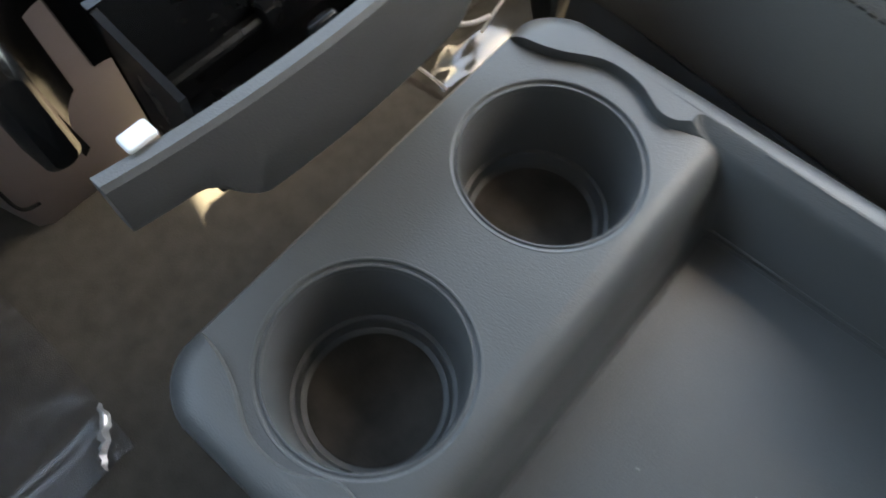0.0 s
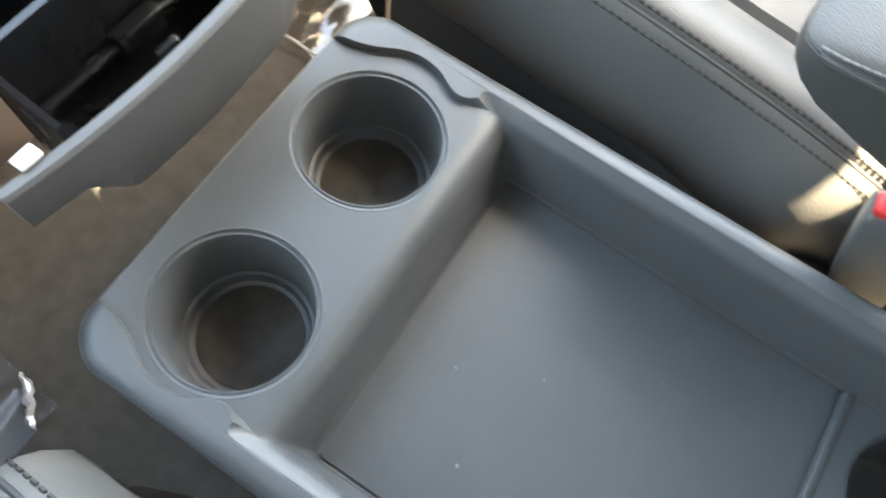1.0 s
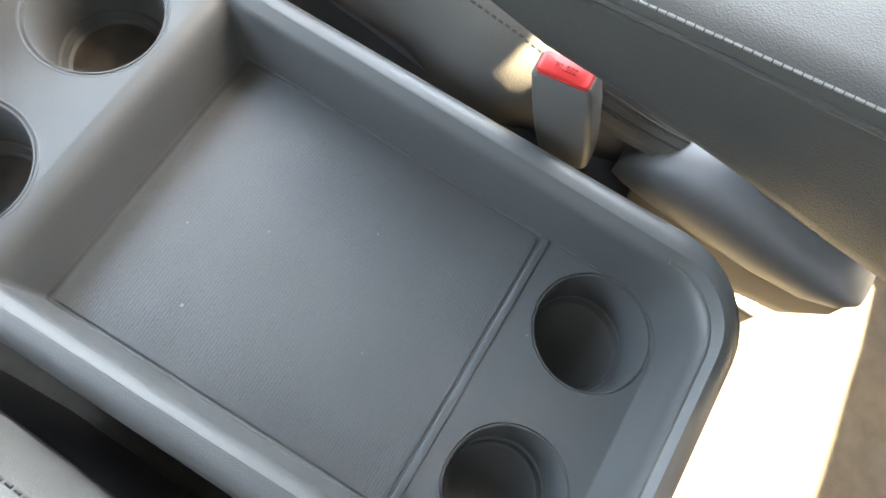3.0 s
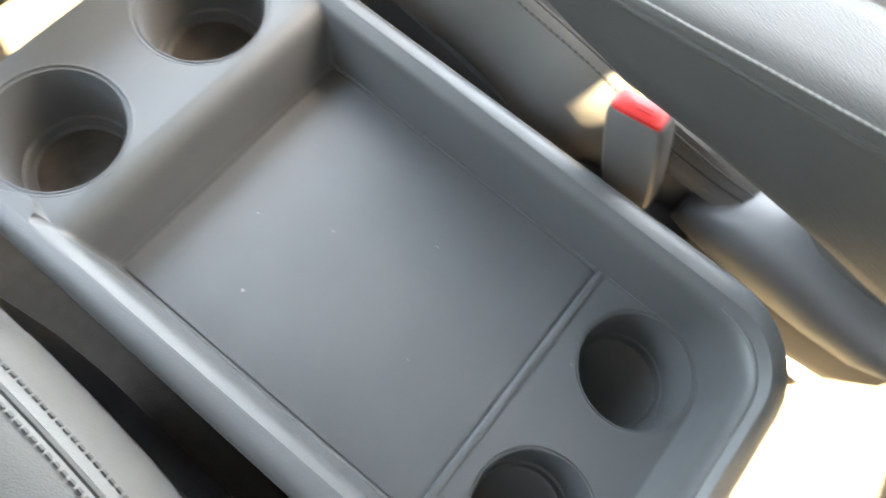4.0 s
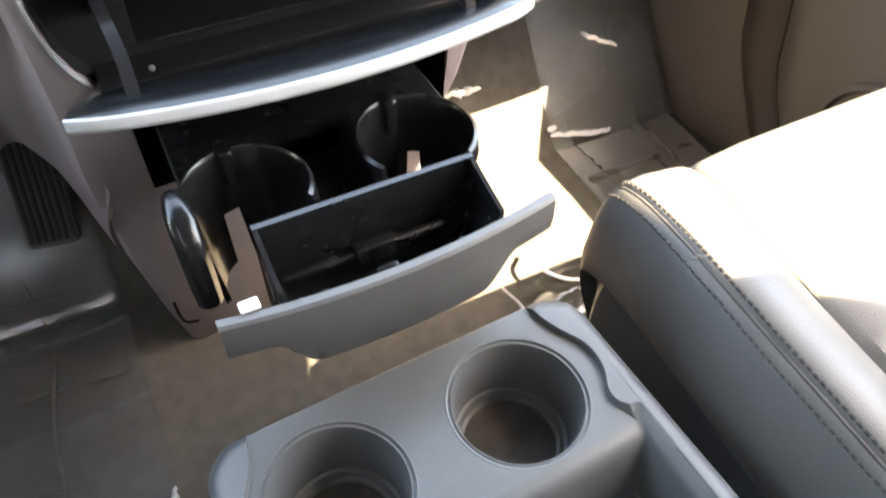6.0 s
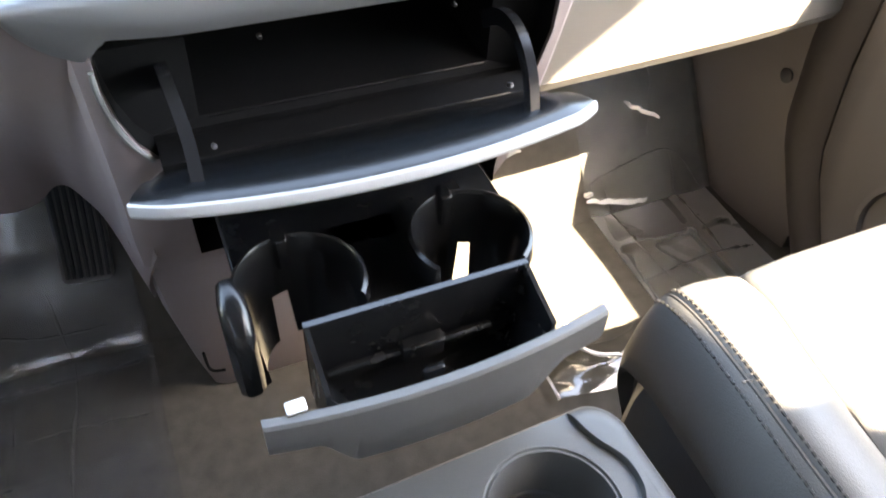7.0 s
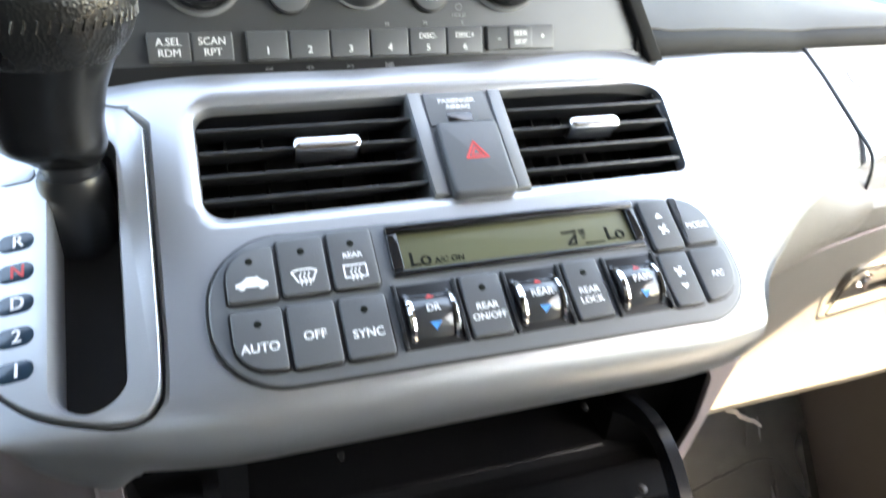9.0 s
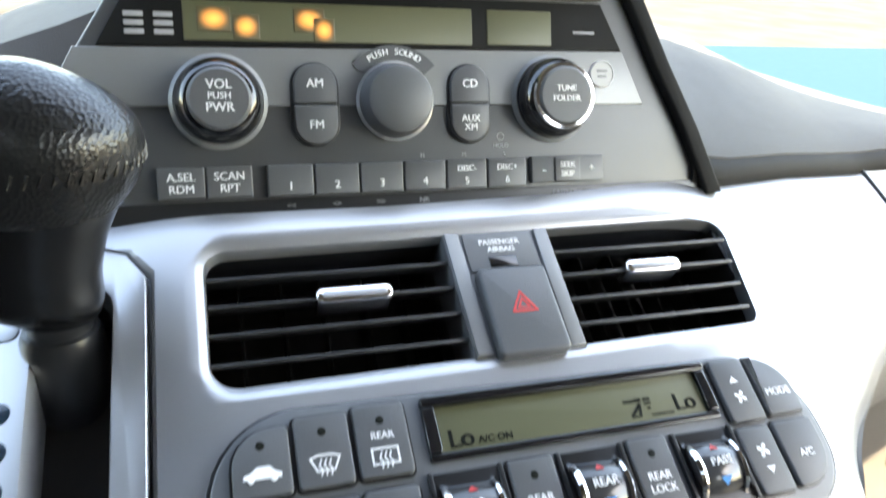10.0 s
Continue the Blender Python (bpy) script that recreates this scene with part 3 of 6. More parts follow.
def fascia_panel():
    fa = thing("silver_fascia", "satin silver centre fascia of the dashboard", "dashboard", kind="structure")
    hi = ((-0.255, 0.19), (-0.13, 0.183), (0.0, 0.183), (0.10, 0.186), (0.22, 0.197), (0.30, 0.218), (0.418, 0.243), (0.79, 0.28))
    xs = sorted([-0.255 + 0.0055 * i for i in range(10)] + [-0.2065 + 0.0022 * i for i in range(40)] + [-0.116 + 0.0055 * i for i in range(54)] + [0.1812 + 0.0016 * i for i in range(44)] + [0.254 + 0.0055 * i for i in range(28)] + [0.4105, 0.4125])
    bm = bmesh.new()
    lay = []
    for h in (0.0, -0.010):
        g = []
        for k in range(37):
            row = []
            for x in xs:
                a = edge_v(x)
                e = float(np.interp(x, [q[0] for q in hi], [q[1] for q in hi]))
                q = h
                edge = 0.0025 * max(0.0, 1 - min(k, 36 - k) / 2.0) ** 2 if h == 0 else 0
                side = max(0.0, min(1.0, (x - 0.195) / 0.05)) ** 2 * (3 - 2 * max(0.0, min(1.0, (x - 0.195) / 0.05))) 
                edge = max(edge, 0.012 * side * max(0.0, 1 - (e - a) * k / 36 / 0.024) ** 1.8) if h == 0 else 0.008 * side * (k < 5)
                row.append(bm.verts.new(fascia(x, a + (e - a) * k / 36, q - edge)))
            g.append(row)
        lay.append(g)
    for g in lay:
        for a, e in zip(g, g[1:]):
            for i in range(len(xs) - 1):
                bm.faces.new((a[i], a[i + 1], e[i + 1], e[i]))
    t, u = lay
    for i in range(len(xs) - 1):
        bm.faces.new((t[0][i], t[0][i + 1], u[0][i + 1], u[0][i]))
        bm.faces.new((t[-1][i], t[-1][i + 1], u[-1][i + 1], u[-1][i]))
    for j in range(36):
        bm.faces.new((t[j][0], t[j + 1][0], u[j + 1][0], u[j][0]))
        bm.faces.new((t[j][-1], t[j + 1][-1], u[j + 1][-1], u[j][-1]))
    panel = part("panel", bm, SILVER, fa)
    def vent(d, h):
        lo = rrect(-0.095 - d, 0.197 + d, 0.0895 - d, 0.1595 + d, (0.012 + d, 0.008 + d, 0.012 + d, 0.010 + d), 0, 6)
        for p in lo:
            p.y += 0.0035 * (p.x + 0.095) / 0.292
            if p.x > 0.15:
                p.x += (p.y - 0.125) * 0.14
        return [PANEL @ Vector((p.x, p.y, h)) for p in lo]
    hole = loft([vent(d, h) for h, d in ((-0.06, 0.0), (-0.0055, 0.0), (-0.0030, 0.0010), (-0.0012, 0.0040), (0.0002, 0.0085), (0.02, 0.012))])
    gate = loft([[PANEL @ Vector((-0.172 + (p.x + 0.172) * g, 0.085 + (p.y - 0.085) * g, h)) for p in GATE] for h, g in ((-0.09, 1.0), (-0.0065, 1.0), (-0.0015, 1.055), (0.0005, 1.10), (0.02, 1.13))])
    cut(panel, hole, gate)
    return fa


GATE = [Vector((p.x, p.y, 0)) for p in spline([(-0.119, 0.150, 0), (-0.119, 0.08, 0), (-0.1195, 0.015, 0), (-0.123, -0.002, 0), (-0.134, -0.008, 0), (-0.155, -0.003, 0), (-0.180, 0.010, 0), (-0.203, 0.037, 0), (-0.222, 0.075, 0), (-0.232, 0.115, 0), (-0.236, 0.16, 0), (-0.200, 0.176, 0), (-0.150, 0.173, 0), (-0.128, 0.165, 0)], 4)]


def dash_right():
    pr = [(0.68, 0.655), (0.60, 0.645), (0.55, 0.630), (0.525, 0.620), (0.508, 0.610), (0.504, 0.600), (0.512, 0.590), (0.550, 0.580), (0.552, 0.51), (0.552, 0.40), (0.552, 0.36), (0.556, 0.350), (0.60, 0.350), (0.70, 0.36), (0.70, 0.655)]
    secs = []
    for i in range(20):
        x = 0.190 + i * 0.031
        secs.append([Vector((x, y + 0.02 * max(0, (x - 0.5) / 0.3) ** 2, z)) for y, z in pr])
    dr = thing("passenger_dashboard", "ivory moulded passenger dashboard with glove box below", "dashboard", kind="structure")
    part("body", loft(secs), CREAM, dr)


def dash_pad():
    secs = []
    for i in range(49):
        x = -0.8 + i * 1.6 / 48
        q = max(0.0, min(1.0, (abs(x) - 0.20) / 0.45))
        low = 0.10 * q
        hump = 0.045 * max(0.0, 1 - max(0.0, abs(x) - 0.12) / 0.14) ** 1.5
        if x > 0.19:
            e = float(np.interp(x, (0.22, 0.30, 0.418, 0.79), (0.197, 0.218, 0.243, 0.28)))
            p = fascia(x, e + 0.009, 0.007)
            far = float(np.interp(x, (0.20, 0.30, 0.373, 0.45, 0.52, 0.60, 0.70, 0.80), (0.772, 0.771, 0.753, 0.720, 0.704, 0.686, 0.662, 0.640)))
            pr = [(p.y + 0.06, 0.55), (p.y, p.z - 0.03), (p.y + 0.001, p.z + 0.004), (p.y + 0.010, p.z + 0.010), (p.y + 0.05, p.z * 0.7 + far * 0.3 + 0.006), (p.y + 0.11, p.z * 0.35 + far * 0.65 + 0.006), (0.84, far + 0.002), (0.90, far - 0.002), (0.915, far - 0.018), (0.92, 0.55)]
            secs.append([Vector((x, y, z + (hump * min(1.0, max(0.0, (y - p.y - 0.02) / 0.08)) if z > 0.6 else 0))) for y, z in pr])
            continue
        y0 = 0.60
        pr = [(0.66, 0.58), (y0 - 0.005, 0.695), (y0, 0.706), (y0 + 0.03, 0.735), (0.66, 0.752), (0.74, 0.760), (0.82, 0.757), (0.90, 0.750), (0.915, 0.735), (0.92, 0.58)]
        secs.append([Vector((x, y, z - low * max(0.0, min(1.0, (y - 0.56) / 0.3)) + (hump if z > 0.74 else 0))) for y, z in pr])
    tagged(part("dash_pad", loft(secs), DASHG), "soft grey dashboard top pad", "dashboard", kind="structure")


def pad_gap():
    hi = ((-0.255, 0.19), (-0.13, 0.183), (0.0, 0.183), (0.10, 0.186), (0.22, 0.197), (0.30, 0.218), (0.418, 0.243), (0.79, 0.28))
    secs = []
    for i in range(60):
        x = 0.196 + i * 0.010
        e = float(np.interp(x, [q[0] for q in hi], [q[1] for q in hi]))
        secs.append([fascia(x, e - 0.002, -0.006), fascia(x, e - 0.002, 0.0012), fascia(x, e + 0.0005, 0.0050), fascia(x, e + 0.004, 0.0080), fascia(x, e + 0.008, 0.0090), fascia(x, e + 0.016, 0.0085), fascia(x, e + 0.016, -0.006)])
    tagged(part("trim_dash", loft(secs), STRIP), "black strip between silver fascia and dashboard pad", "trim", kind="structure")


def knee_panel():
    """Lower driver dashboard: the flank that sweeps from the stack to the footrest."""
    back = [(-0.80, 0.62, 0.28), (-0.45, 0.60, 0.27), (-0.309, 0.60, 0.272), (-0.279, 0.60, 0.270), (-0.255, 0.598, 0.278), (-0.235, 0.59, 0.300), (-0.221, 0.58, 0.306), (-0.209, 0.57, 0.293), (-0.198, 0.56, 0.274), (-0.189, 0.54, 0.253), (-0.181, 0.52, 0.227), (-0.172, 0.50, 0.199)]
    front = [(-0.80, 0.50, 0.66), (-0.45, 0.49, 0.66)]
    for x in (-0.262, -0.235, -0.212, -0.194, -0.176, -0.160, -0.150):
        p = fascia(x, edge_v(x), -0.0045)
        front.append((x, p.y + 0.003, p.z + 0.001))
    front += [(-0.1500, 0.3750, 0.50), (-0.147, 0.3750, 0.44), (-0.147, 0.380, 0.38)]
    rows = []
    for p, q in zip(spline(front, 5), spline(back, 5)):
        n = Vector((-(q.y - p.y), (q.x - p.x), 0)).normalized()
        row = []
        for k in range(13):
            f = k / 12
            row.append(p.lerp(q, f) + n * 0.006 * math.sin(math.pi * f))
        rows.append(row + [q + Vector((0.03, 0.03, 0.03)), Vector((p.x + 0.01, p.y + 0.05, p.z))])
    bm = loft(rows)
    tagged(part("dashboard_lower", bm, STACKG), "warm grey lower dashboard panel on the driver side", "dashboard", kind="structure")


ground_sheet()
cabin_floor()
shell()
stack()
fascia_panel()
dash_right()
dash_pad()
pad_gap()
knee_panel()
console()
PASSENGER = seat("passenger_seat", False, "light grey leather passenger seat with stitched bolsters", 0.093)
DRIVER = seat("driver_seat", True, "light grey leather driver seat with stitched bolsters", 0.118)
DRIVER.location.y = -0.088


# ---------- small print shapes ----------
def poly(points, h0, h1, m=None):
    """Flat plate from an x, y outline."""
    bm = loft([[Vector((x, y, h)) for x, y in points] for h in (h0, h1)])
    if m is not None:
        bm.transform(m)
    return bm


def disc(r, h0, h1, m=None, n=20):
    return lathe([(r, h0), (r, h1 - (h1 - h0) * 0.2), (r * 0.9, h1)], n, m)


def stroke(points, w, h, m):
    """Thin raised line on the plane of m."""
    bms = []
    for a, b in zip(points, points[1:]):
        a, b = Vector((*a, 0)), Vector((*b, 0))
        d = (b - a).normalized() * w / 2
        s = Vector((-d.y, d.x, 0))
        q = [a - d + s, a - d - s, b + d - s, b + d + s]
        bm = loft([[p + Vector((0, 0, z)) for p in q] for z in (0, h)])
        bm.transform(m)
        bms.append(bm)
    return merge(*bms)


def icon_car(m):
    body = poly([(-0.0075, -0.002), (-0.0072, 0.0), (-0.0045, 0.0008), (-0.002, 0.003), (0.003, 0.003), (0.0052, 0.0008), (0.0075, 0.0), (0.0075, -0.002)], 0, 0.0003, m)
    return merge(body, disc(0.0014, 0, 0.00035, m @ pose(-0.0045, -0.002, 0), 12), disc(0.0014, 0, 0.00035, m @ pose(0.0045, -0.002, 0), 12))


def icon_defrost(m, rear):
    if rear:
        fr = [(-0.0055, -0.0035), (-0.0055, 0.003), (0.0055, 0.003), (0.0055, -0.0035), (-0.0055, -0.0035)]
    else:
        fr = [(-0.006, 0.002), (-0.003, 0.0032), (0.003, 0.0032), (0.006, 0.002), (0.0035, -0.0032), (-0.0035, -0.0032), (-0.006, 0.002)]
    out = [stroke(fr, 0.0008, 0.0003, m)]
    for x in (-0.002, 0.0, 0.002):
        out.append(stroke([(x, -0.005), (x + 0.0006, -0.003), (x - 0.0006, -0.001), (x + 0.0004, 0.0012)], 0.0006, 0.0004, m))
    return merge(*out)


def icon_fan(m):
    out = []
    for k in range(4):
        out.append(poly([(0, 0.0003), (0.0016, 0.001), (0.0022, 0.0026), (0.0008, 0.003), (-0.0002, 0.0016)], 0, 0.0003, m @ pose(0, 0, 0, 0, 0, 90 * k)))
    return merge(*out)


def triangle(size, m, up=True):
    s = 1 if up else -1
    return poly([(-size, -s * size * 0.6), (size, -s * size * 0.6), (0, s * size * 0.7)][::s], 0, 0.0003, m)


# ---------- climate control ----------
def climate():
    th = thing("climate_control", "charcoal climate control panel with display and thumbwheels", "climate control", at=PANEL)
    back = rrect(-0.0985, 0.1875, -0.0045, 0.0745, (0.034, 0.030, 0.040, 0.037), 0, 8)
    for p in back:
        if p.x > 0.14:
            p.y -= 0.002
    part("backing", slab(back, -0.012, 0.0022, 0.0012), FACE, th)
    c0 = Vector((0.0445, 0.035, 0))
    part("outline", slab([c0 + Vector((p.x - c0.x, p.y - c0.y, 0)) * 1.0 + (Vector((p.x, p.y, 0)) - c0).normalized() * 0.0016 for p in back], -0.012, 0.0010, 0.0004), BLACK, th)
    TOP, MID = 0.0052, 0.0022

    def button(x0, x1, v0, v1, r, words="", size=0.0052, dot=True, dy=0.0):
        g = 0.0012
        part("button_gap", slab(rrect(x0 - g, x1 + g, v0 - g, v1 + g, [q + g for q in r] if isinstance(r, tuple) else r + g, 0, 5), 0.0, 0.0026, 0.0001), BLACK, th)
        b = part("button", slab(rrect(x0, x1, v0, v1, r, 0, 5), 0.0, TOP, 0.0009), DARK, th)
        cx, cv = (x0 + x1) / 2, (v0 + v1) / 2
        if dot:
            part("indicator", disc(0.0018, TOP - 0.0002, TOP + 0.0002, pose(cx, v1 - 0.0075, 0), 16), INK, b)
        for i, w in enumerate(words.split("|") if words else []):
            n = len(words.split("|"))
            lettering(w, size, pose(cx, cv - 0.004 + dy + (n - 1) * 0.0028 - i * 0.0056, TOP), WHITE, b)
        return b, cx, cv
    c = ((-0.0895, -0.0665), (-0.0643, -0.0418), (-0.0396, -0.0170))
    b, x, v = button(*c[0], 0.0385, 0.0665, (0.002, 0.002, 0.002, 0.016))
    part("icon", icon_car(pose(x, v - 0.005, TOP)), WHITE, b)
    b, x, v = button(*c[1], 0.0388, 0.0690, 0.002)
    part("icon", icon_defrost(pose(x, v - 0.0055, TOP), False), WHITE, b)
    b, x, v = button(*c[2], 0.0390, 0.0705, 0.002)
    part("icon", icon_defrost(pose(x, v - 0.007, TOP), True), WHITE, b)
    lettering("REAR", 0.0042, pose(x, v + 0.0015, TOP), WHITE, b)
    button(*c[0], 0.0035, 0.0338, (0.016, 0.002, 0.002, 0.002), "AUTO", 0.0062)
    button(*c[1], 0.0025, 0.0338, 0.002, "OFF", 0.0062, dot=False, dy=0.003)
    button(*c[2], 0.0025, 0.0340, 0.002, "SYNC", 0.0060)
    button(0.0225, 0.0435, 0.0040, 0.0370, 0.0015, "REAR|ON/OFF", 0.0050)
    button(0.0805, 0.1005, 0.0045, 0.0375, 0.0015, "REAR|LOCK", 0.0050)
    b, x, v = button(0.1395, 0.1585, 0.0375, 0.0695, 0.002, dot=False)
    part("icon", merge(triangle(0.0024, pose(x, v + 0.005, TOP)), icon_fan(pose(x, v - 0.004, TOP))), WHITE, b)
    button(0.1608, 0.1815, 0.0385, 0.0690, (0.002, 0.002, 0.020, 0.002), "MODE", 0.0050, dot=False)
    b, x, v = button(0.1385, 0.1565, 0.0030, 0.0345, 0.002, dot=False)
    part("icon", merge(icon_fan(pose(x, v + 0.004, TOP)), triangle(0.0024, pose(x, v - 0.005, TOP), False)), WHITE, b)
    button(0.1590, 0.1820, 0.0040, 0.0350, (0.002, 0.018, 0.002, 0.002), "A/C", 0.0048, dot=False, dy=0.003)
    # display
    d = part("display", slab(rrect(-0.0035, 0.1300, 0.0455, 0.0660, 0.001), 0.0, 0.0027, 0.0002), LCD, th, "olive liquid crystal display")
    part("bezel", merge(box(-0.0095, 0.1355, 0.0660, 0.0705, 0, 0.0062, 0.0012), box(-0.0095, 0.1355, 0.0420, 0.0455, 0, 0.0040, 0.0012), box(-0.0095, -0.0035, 0.0455, 0.0660, 0, 0.0052, 0.0012), box(0.1300, 0.1355, 0.0455, 0.0660, 0, 0.0052, 0.0012)), GLOSS, th)
    H = 0.0028
    lettering("Lo", 0.0115, pose(0.0060, 0.0505, H), INK, d, name="display_text")
    lettering("A/C ON", 0.0046, pose(0.0215, 0.0488, H), INK, d, name="display_text")
    lettering("Lo", 0.0115, pose(0.1195, 0.0520, H), INK, d, name="display_text")
    sm = pose(0.0945, 0.0525, H)
    strokes = (((-0.0065, 0.0034), (-0.0015, 0.0034), 0.0013), ((0.0002, 0.0036), (0.0014, 0.0036), 0.0017), ((0.0006, 0.0012), (-0.0042, -0.0034), 0.0015), ((0.0010, 0.0012), (-0.0002, -0.0040), 0.0013), ((-0.0045, -0.0042), (-0.0010, -0.0042), 0.0010),
               ((0.0042, 0.0036), (0.0066, 0.0036), 0.0014), ((0.0042, 0.0016), (0.0066, 0.0016), 0.0012), ((0.0048, -0.0008), (0.0058, -0.0008), 0.0010), ((0.0060, -0.0045), (0.0170, -0.0045), 0.0009))
    part("mode_symbol", merge(*[stroke([p, q], w, 0.0002, sm) for p, q, w in strokes]), INK, d)
    # thumbwheels
    for x, word in ((0.0040, "DR"), (0.0620, "REAR"), (0.1205, "PASS")):
        part("wheel_well", merge(box(x - 0.0160, x + 0.0160, 0.0030, 0.0375, 0, 0.0027, 0.001), box(x - 0.0165, x - 0.0145, 0.003, 0.0375, 0, 0.0045, 0.0006), box(x + 0.0145, x + 0.0165, 0.003, 0.0375, 0, 0.0045, 0.0006)), BLACK, th)
        turn = pose(x, 0.0195, -0.0045, 0, 90, 0)
        w = part("wheel", lathe([(0.0135, -0.0095), (0.0138, -0.009), (0.0140, 0.0), (0.0138, 0.009), (0.0135, 0.0095)], 44, turn), WHEELG, th, "glossy grey thumbwheel")
        for s in (-1, 1):
            part("chrome_ring", lathe([(0.0125, s * 0.0095), (0.0148, s * 0.0098), (0.0152, s * 0.0112), (0.0140, s * 0.0126), (0.0115, s * 0.0130)], 44, turn), CHROME, w)
        lettering(word, 0.0052, pose(x, 0.0205, 0.0097), WHITE, w)
        part("arrow", triangle(0.0030, pose(x, 0.0122, 0.0077, 32, 0, 0), False), BLUEP, w)
        part("arrow", triangle(0.0022, pose(x, 0.0276, 0.0071, -36, 0, 0)), REDP, w)


# ---------- air vents and hazard switch ----------
def vents():
    for x0, x1, tab, nm in ((-0.0945, 0.0240, (-0.0460, -0.0085), 1), (0.0820, 0.1960, (0.1215, 0.1555), 2)):
        v = thing("air_vent", "black air vent with thin slats and a chrome tab", "air vent", group="dashboard vents", at=PANEL)
        part("cavity_back", box(x0 - 0.004, x1 + 0.004, 0.083, 0.168, -0.060, -0.052, 0.002), BLACK, v)
        for a0, a1, b0, b1 in ((x0 - 0.005, x0 - 0.001, 0.083, 0.168), (x1 + 0.001, x1 + 0.005, 0.083, 0.168), (x0 - 0.0005, x1 + 0.0005, 0.164, 0.168), (x0 - 0.0005, x1 + 0.0005, 0.083, 0.087)):
            part("cavity_wall", box(a0, a1, b0, b1, -0.052, -0.012, 0.001), BLACK, v)
        for k in range(4):
            vv = 0.1445 - 0.0148 * k + (0.002 if nm == 2 else 0)
            part("slat", box(x0 - 0.0005, x1 + (0.0005 if nm == 1 else -0.0015 - k * 0.0020), -0.0009, 0.0009, -0.024, 0.0, 0.0007, pose(0, vv, -0.003, 24, 0, 0)), SLAT, v)
        for k in range(5):
            xx = x0 + (x1 - x0) * (k + 0.7) / 5.6
            part("vane", box(xx - 0.0006, xx + 0.0006, 0.087, 0.164, -0.050, -0.034, 0.0004), STRIP, v)
        vv = 0.1445 - 0.0148 + (0.002 if nm == 2 else 0)
        pill = rrect(tab[0], tab[1], vv - 0.0042, vv + 0.0042, 0.0036, 0, 6)
        t = part("tab", slab(pill, -0.012, 0.0010, 0.0016), CHROME, v, "chrome sliding tab")
        part("tab_inlay", slab(rrect(tab[0] + 0.003, tab[1] - 0.003, vv - 0.0022, vv + 0.0018, 0.0018, 0, 5), 0.0, 0.0014, 0.0004), SILVERB, t)
    h = thing("hazard_switch", "grey hazard light switch with a red triangle between the vents", "switch", at=PANEL)
    pl = [(0.0240, 0.0885), (0.0825, 0.0885), (0.0835, 0.1605), (0.0235, 0.1600)]
    part("bezel", slab([Vector((*p, 0)) for p in pl], -0.03, -0.0005, 0.0008), FACE, h)
    part("side_strip", slab([Vector((*p, 0)) for p in ((0.0245, 0.0890), (0.0325, 0.0890), (0.0320, 0.1600), (0.0240, 0.1600))], -0.003, 0.0012, 0.0008), RADIOG, h)
    part("side_strip", slab([Vector((*p, 0)) for p in ((0.0735, 0.0890), (0.0815, 0.0890), (0.0825, 0.1605), (0.0745, 0.1600))], -0.003, 0.0012, 0.0008), RADIOG, h)
    lamp = part("indicator_plate", slab(rrect(0.0335, 0.0725, 0.1355, 0.1595, 0.001), -0.003, 0.0008, 0.0004), FACE, h)
    part("indicator_window", box(0.0445, 0.0600, 0.1375, 0.1440, -0.001, 0.0012, 0.0006), GLOSS, lamp)
    lettering("PASSENGER", 0.0044, pose(0.0530, 0.1530, 0.0008), WHITE, lamp)
    lettering("AIRBAG", 0.0044, pose(0.0530, 0.1484, 0.0008), WHITE, lamp)
    b = part("button", slab(rrect(0.0345, 0.0715, 0.0855, 0.1345, 0.003), -0.002, 0.0060, 0.002), DARK, h)
    tri = pose(0.0530, 0.1125, 0.0060)
    part("warning_triangle", merge(stroke([(-0.0062, -0.0045), (0.0062, -0.0045), (0, 0.0062), (-0.0062, -0.0045)], 0.0011, 0.0003, tri), stroke([(-0.003, -0.0026), (0.003, -0.0026), (0, 0.0024), (-0.003, -0.0026)], 0.0008, 0.0003, tri)), REDP, b)


